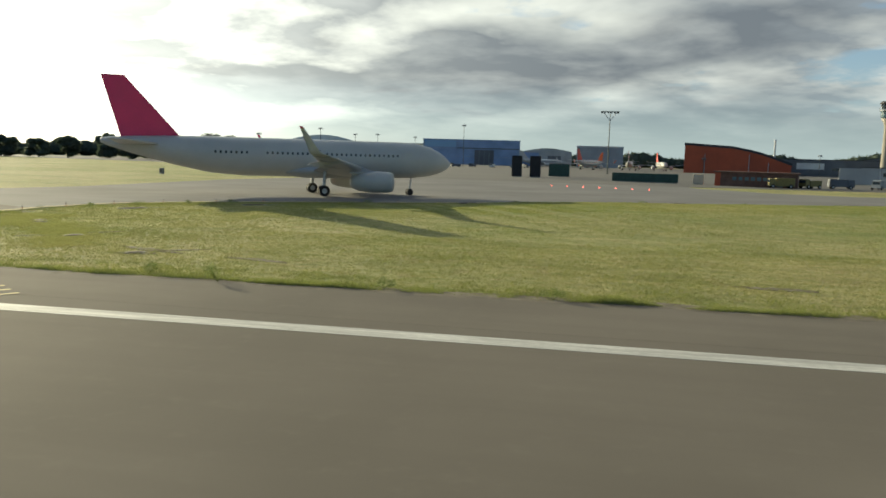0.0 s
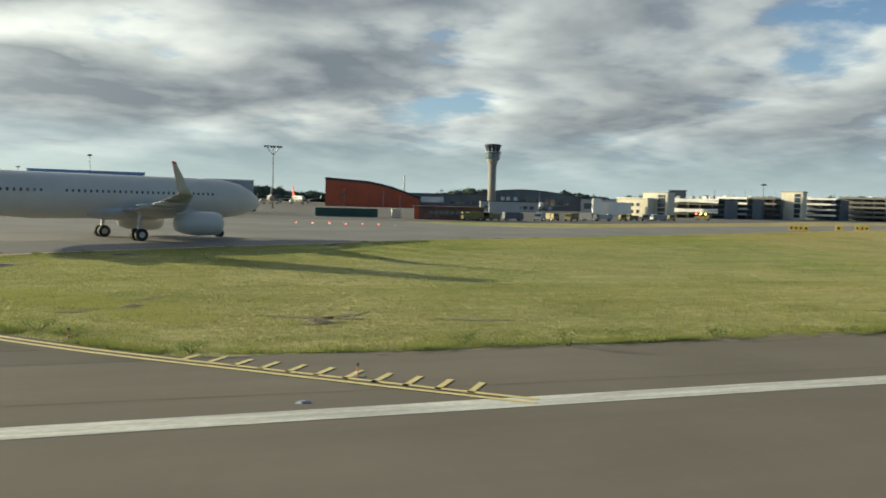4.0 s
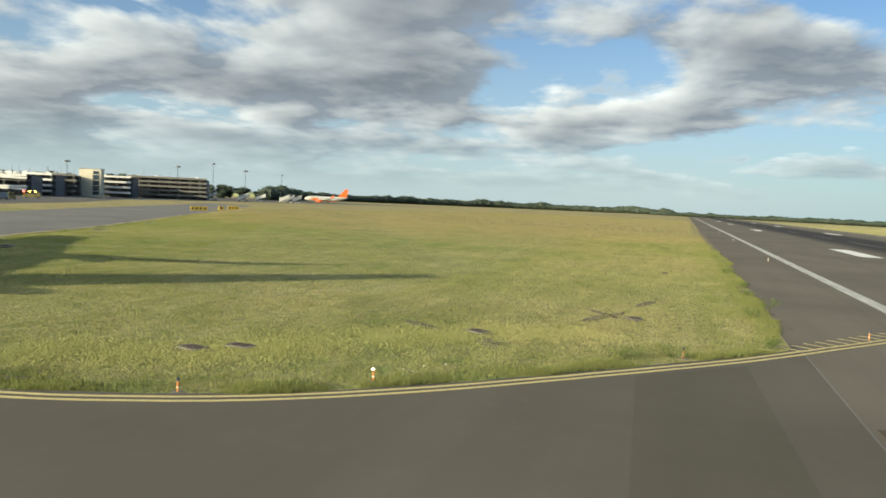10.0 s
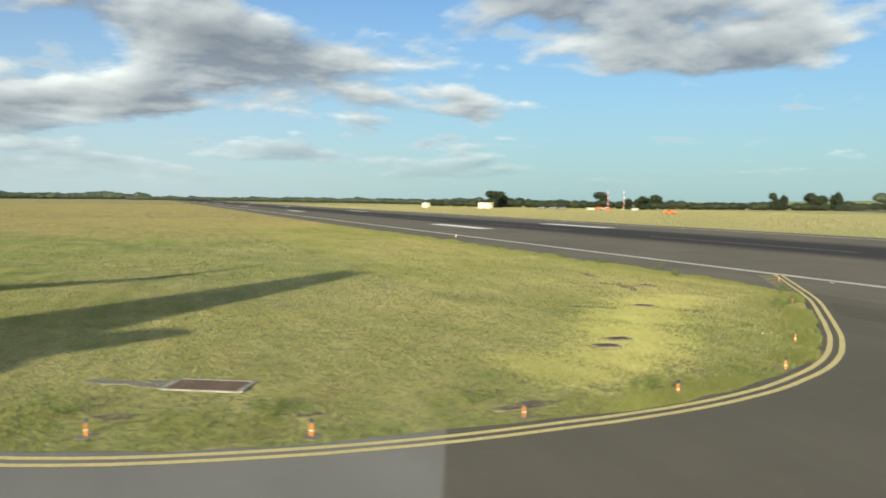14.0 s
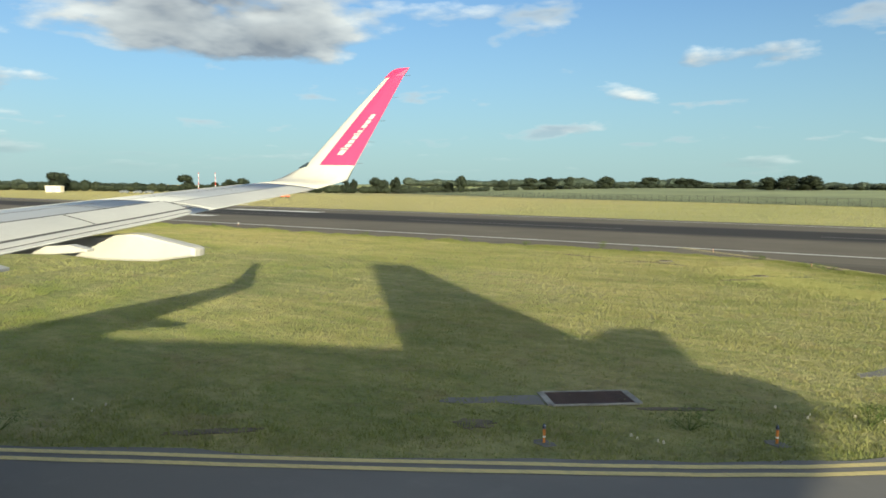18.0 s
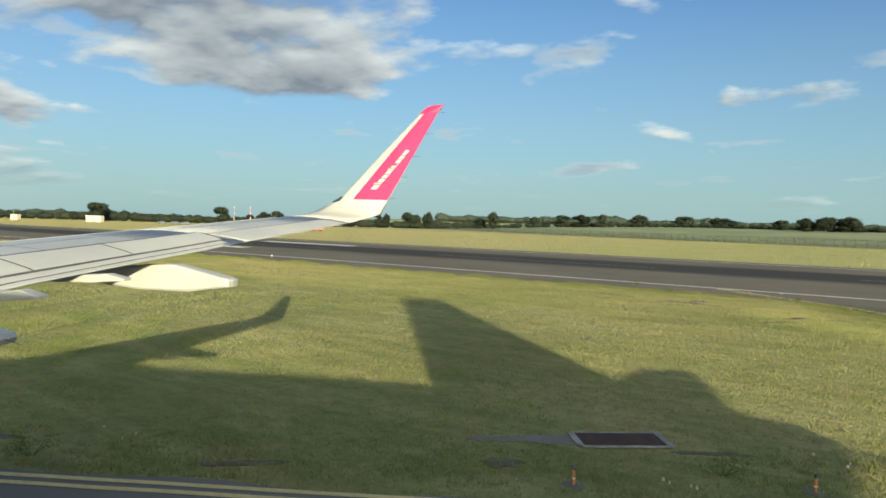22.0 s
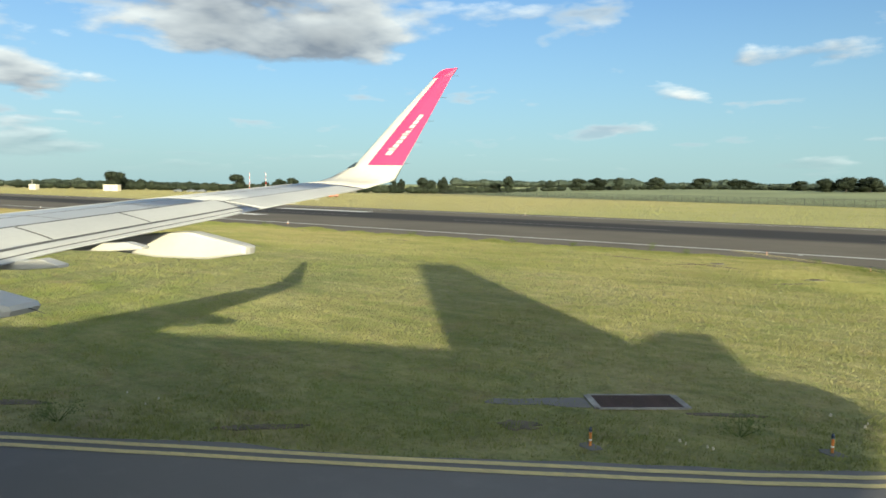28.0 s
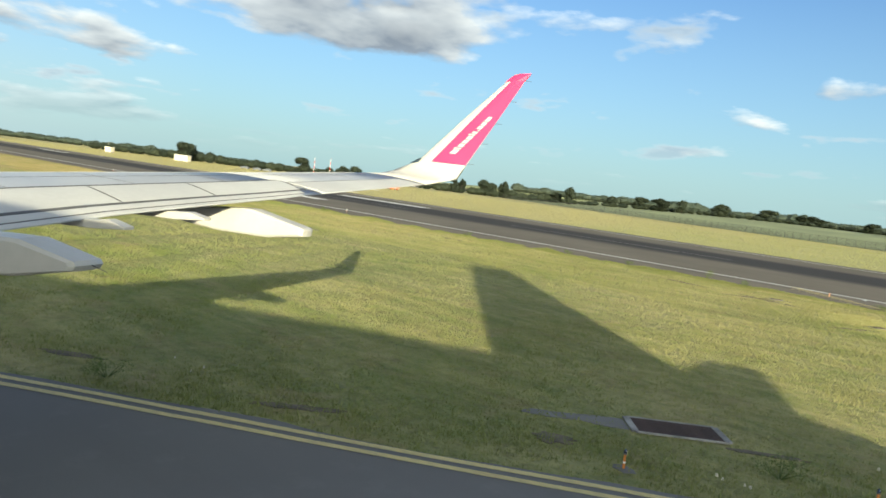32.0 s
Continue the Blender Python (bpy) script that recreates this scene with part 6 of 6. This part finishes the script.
        def skin(l, u, lift=0.0):
            le, te, z, thick, droop = station(l)
            t = thick * (2.6 * math.sqrt(u) * (1 - u) + 0.10 * (1 - u) + 0.02)
            return (le + (te - le) * u, -l, z + t * 0.45 - droop * u * u + lift)

        def section(l):
            le, te, z, thick, droop = station(l)
            return foil(l, le, te, z, thick, droop, 17)

        def panel(l0, l1, u0, u1, lift, skew=0.0):
            """A thin plate that follows the upper skin; skew slides its rear edge inboard."""
            rings, k = [], max(2, int((l1 - l0) / 0.5) + 1)
            for i in range(k):
                l = l0 + (l1 - l0) * i / (k - 1)
                us = [u0 + (u1 - u0) * q / 5 for q in range(6)]
                at = [l - skew * q / 5 for q in range(6)]
                rings.append([skin(a, u, lift if 0 < q < 5 else lift * 0.6) for q, (a, u) in enumerate(zip(at, us))] + [skin(a, u, -0.012) for a, u in zip(at[::-1], us[::-1])])
            return Mesh().loft(rings)

        w = put("wing", Mesh().loft([section(l) for l in (-0.6, 1.2, 3.0, 4.7, 5.6, 6.6, 7.5, 8.4, 9.24, 10.0, 11.0)]), AIR_GREY, "pale grey wing, seen along its upper skin", True)
        put("outer_wing", Mesh().loft([section(l) for l in (11.005, 12.0, 13.0, 14.02)]), AIR_GREY, "", True, w)
        # slat on the leading edge, wing box cover plates
        for l0, l1 in ((4.9, 7.9), (7.93, 10.9), (10.93, 13.8)):
            put("slat", panel(l0, l1, 0.02, 0.16, 0.006), AIR_LIT, "pale slat along the leading edge", False, w)
        # spoilers lying flat, with the dark gap behind them
        for l0, l1 in ((4.95, 6.62), (6.66, 8.12), (8.16, 9.48), (9.52, 11.1)):
            put("spoiler", panel(l0, l1, 0.625, 0.875, 0.006, 0.22), AIR_LIT, "spoiler panel lying flat in the wing", False, w)
            put("spoiler_gap", panel(l1 + 0.002, l1 + 0.038, 0.63, 0.87, 0.003, 0.22), AIR_DARK, "dark joint between spoilers", False, w)
        put("hinge_line", panel(4.95, 11.1, 0.605, 0.62, 0.004), AIR_DARK, "grey hinge line ahead of the spoilers", False, w)
        put("flap_gap", panel(4.7, 10.95, 0.878, 0.903, 0.004), AIR_DARK, "dark gap between spoilers and flap", False, w)
        put("flap", panel(4.75, 10.75, 0.905, 0.955, 0.006), AIR_LIT, "flap drawn in to the trailing edge", False, w)
        put("flap_seam", panel(4.75, 10.7, 0.957, 0.966, 0.003), AIR_DARK, "fine seam along the flap", False, w)
        put("flap_edge", panel(4.75, 10.6, 0.968, 0.998, 0.004), AIR_LIT, "rear edge of the flap", False, w)
        put("aileron", panel(11.12, 13.85, 0.70, 0.995, 0.005), AIR_LIT, "aileron at the outer trailing edge", False, w)
        put("aileron_gap", panel(11.05, 13.85, 0.685, 0.697, 0.003), AIR_DARK, "dark hinge line of the aileron", False, w)
        put("aileron_end", panel(11.085, 11.115, 0.62, 0.99, 0.003, 0.1), AIR_DARK, "dark joint beside the aileron", False, w)
        put("box_seam", panel(5.0, 13.6, 0.40, 0.406, 0.002), AIR_DARK, "fine spanwise seam", False, w)
        for l in (5.7, 7.3, 8.8, 10.2, 11.6, 12.8):
            put("skin_joint", panel(l, l + 0.012, 0.17, 0.60, 0.002), AIR_DARK, "fine chordwise joint", False, w)
        for l in (11.7, 12.3, 12.9, 13.5):
            x, y, z = skin(l, 1.0)
            put("static_wick", Mesh().tube((x, y, z), (x - 0.14, y, z - 0.01), 0.006, 0.003, 5), AIR_WHITE, "", False, w)

        def pod(l, side, half):
            """A fairing from its outline along the body, rounded towards both sides."""
            cx, cz = sum(p[0] for p in side) / len(side), sum(p[1] for p in side) / len(side)
            return Mesh().loft([[(cx + (x - cx) * (1 - (1 - k) * 0.3), -l + half * o, cz + (z - cz) * k) for x, z in side] for o, k in ((-1.0, 0.80), (-0.9, 0.95), (-0.35, 1.0), (0.35, 1.0), (0.9, 0.95), (1.0, 0.80))])

        f = put("flap_track_fairing", pod(9.6, [(7.6, 3.60), (6.2, 3.64), (4.84, 3.755), (4.70, 3.752), (3.97, 3.585), (3.94, 3.56), (3.95, 3.475), (4.5, 3.395), (5.2, 3.40), (6.1, 3.50), (6.9, 3.57)], 0.17), AIR_WHITE, "large canoe-shaped fairing under the flap", False, w)
        put("static_wick", Mesh().tube((3.95, -9.6, 3.60), (3.82, -9.62, 3.57), 0.006, 0.003, 5), AIR_DARK, "", False, f)
        put("flap_track_fairing", pod(8.3, [(6.2, 3.64), (5.02, 3.69), (4.92, 3.70), (4.70, 3.65), (4.70, 3.62), (5.10, 3.585), (6.0, 3.58)], 0.09), AIR_WHITE, "small pointed fairing under the flap", False, w)
        put("flap_track_fairing", pod(7.2, [(6.4, 3.52), (5.32, 3.58), (5.20, 3.60), (4.98, 3.54), (4.98, 3.51), (5.40, 3.475), (6.2, 3.46)], 0.09), AIR_WHITE, "small pointed fairing under the flap", False, w)
        f = put("flap_track_fairing", pod(5.8, [(8.4, 3.10), (7.0, 3.38), (5.36, 3.49), (4.94, 3.50), (4.38, 3.37), (4.35, 3.33), (4.38, 3.28), (5.0, 3.15), (5.97, 3.08), (7.4, 3.02)], 0.20), AIR_WHITE, "large canoe-shaped fairing under the inner flap", False, w)
        put("static_wick", Mesh().tube((4.36, -5.8, 3.33), (4.22, -5.83, 3.28), 0.006, 0.003, 5), AIR_DARK, "", False, f)
        def ring(le, te, y, z, bow):
            """A section of the winglet: blunt in front, thin behind."""
            us = [0.0, 0.06, 0.18, 0.35, 0.55, 0.78, 1.0]
            fat = [0.0, 0.55, 0.9, 1.0, 0.8, 0.42, 0.05]
            return [(le + (te - le) * u, y + bow * q, z) for u, q in zip(us, fat)] + [(le + (te - le) * u, y - bow * q, z) for u, q in zip(us[::-1], fat[::-1])]

        root = [foil(14.025, *station(14.02), 7)]
        root.append(foil(14.45, 4.72, 3.33, 4.405, 0.15, -0.02, 7))
        root.append([(x, y - 0.04 * q, z) for q, (x, y, z) in enumerate(foil(14.72, 4.42, 3.17, 4.53, 0.13, 0.0, 7)[:7])] + [(x, y - 0.04 * q, z) for q, (x, y, z) in zip(range(6, -1, -1), foil(14.80, 4.42, 3.17, 4.50, 0.13, 0.0, 7)[7:])])
        put("winglet", Mesh().loft(root + [ring(3.99, 3.02, -15.0, 4.80, 0.05), ring(3.20, 2.56, -15.46, 5.82, 0.04), ring(2.48, 2.16, -15.83, 6.69, 0.03), ring(2.38, 2.09, -15.88, 6.80, 0.015)]), AIR_WHITE, "white upswept winglet with a magenta inner face", True, w)

        def face(u, v, off):
            """A place on the winglet's inner face: u from front to back, v from foot to tip."""
            le, te, y, z = 3.99 + (2.48 - 3.99) * v, 3.02 + (2.16 - 3.02) * v, -15.0 - 0.83 * v, 4.80 + 1.89 * v
            return (le + (te - le) * u, y + off, z)

        def bulge(u, v, lift):
            return face(u, v, (0.05 - 0.02 * v) * float(np.interp(u, [0.0, 0.06, 0.18, 0.35, 0.55, 0.78, 1.0], [0.0, 0.55, 0.9, 1.0, 0.8, 0.42, 0.05])) + lift)

        us = [0.28, 0.35, 0.45, 0.55, 0.78, 0.9, 0.995]
        put("magenta_panel", Mesh().loft([[bulge(u - 0.05 * v if u < 0.3 else u, v, 0.012) for u in us] + [bulge(u - 0.05 * v if u < 0.3 else u, v, -0.01) for u in us[::-1]] for v in (0.0, 0.2, 0.4, 0.6, 0.8, 1.0)]), AIR_PINK, "bright magenta panel", False, w)
        put("magenta_tip", Mesh().loft([[bulge(-0.06, 0.955, 0.016), bulge(0.5, 0.975, 0.016), bulge(1.0, 0.99, 0.016), face(1.0, 0.99, -0.05), face(0.5, 0.975, -0.07), face(-0.06, 0.955, -0.05)], [(2.42, -15.84, 6.76), (2.30, -15.85, 6.81), (2.07, -15.85, 6.83), (2.07, -15.92, 6.83), (2.30, -15.92, 6.81), (2.42, -15.92, 6.76)]]), AIR_PINK, "", False, w)
        v = 0.11
        for d, tall in ((0.048, 0.13), (0.014, 0.17), (0.036, 0.13), (0.036, 0.13), (0.038, 0.13), (0.014, 0.17), (0.022, 0.13), (0.012, 0.04), (0.036, 0.13), (0.038, 0.13), (0.054, 0.13)):
            put("lettering_bar", Mesh().loft([[bulge(c - tall, k, 0.018), bulge(c, k, 0.018), bulge(c, k, 0.008), bulge(c - tall, k, 0.008)] for k, c in ((v, 0.57 + 0.4 * v), (v + d, 0.57 + 0.4 * (v + d)))]), AIR_WHITE, "plain white bar", False, w)
            v += d + 0.009
        for v in (0.02, 0.25, 0.48, 0.74, 0.985):
            p = face(1.0, v, 0)
            put("static_wick", Mesh().tube(p, (p[0] - 0.14, p[1], p[2]), 0.004, 0.003, 4), AIR_DARK, "", False, w)
        put("navigation_light", Mesh().loft([[(4.00, -14.93, 4.73), (4.14, -14.90, 4.73), (4.10, -14.99, 4.73)], [(3.92, -14.95, 4.85), (3.96, -14.94, 4.85), (3.95, -15.01, 4.85)]]), WINDOW, "dark glazed wingtip lamp", False, w)
        ey = cy - 5.75
        e = put("engine", Mesh().loft([[(x, ey + k * math.sin(t), 1.65 + k * math.cos(t)) for t in [2 * math.pi * i / 20 for i in range(20)]] for x, k in ((13.8, 0.86), (13.95, 1.0), (13.5, 1.12), (11.8, 1.16), (10.4, 0.98), (9.6, 0.7), (9.4, 0.4))]), AIR_WHITE, "white engine nacelle", True)
        put("intake", Mesh().tube((13.965, ey, 1.65), (13.4, ey, 1.65), 0.84, 0.8, 20), AIR_DARK, "", False, e)
        put("pylon", Mesh().loft([[(12.6, ey + 0.12, 2.65), (12.6, ey - 0.12, 2.65), (9.6, ey - 0.12, 2.4), (9.6, ey + 0.12, 2.4)], [(10.4, ey + 0.12, 3.22), (10.4, ey - 0.12, 3.22), (8.4, ey - 0.12, 3.15), (8.4, ey + 0.12, 3.15)]]), AIR_GREY, "", False, e)

    wing(False)
    wing(True)
    return a


airliner()
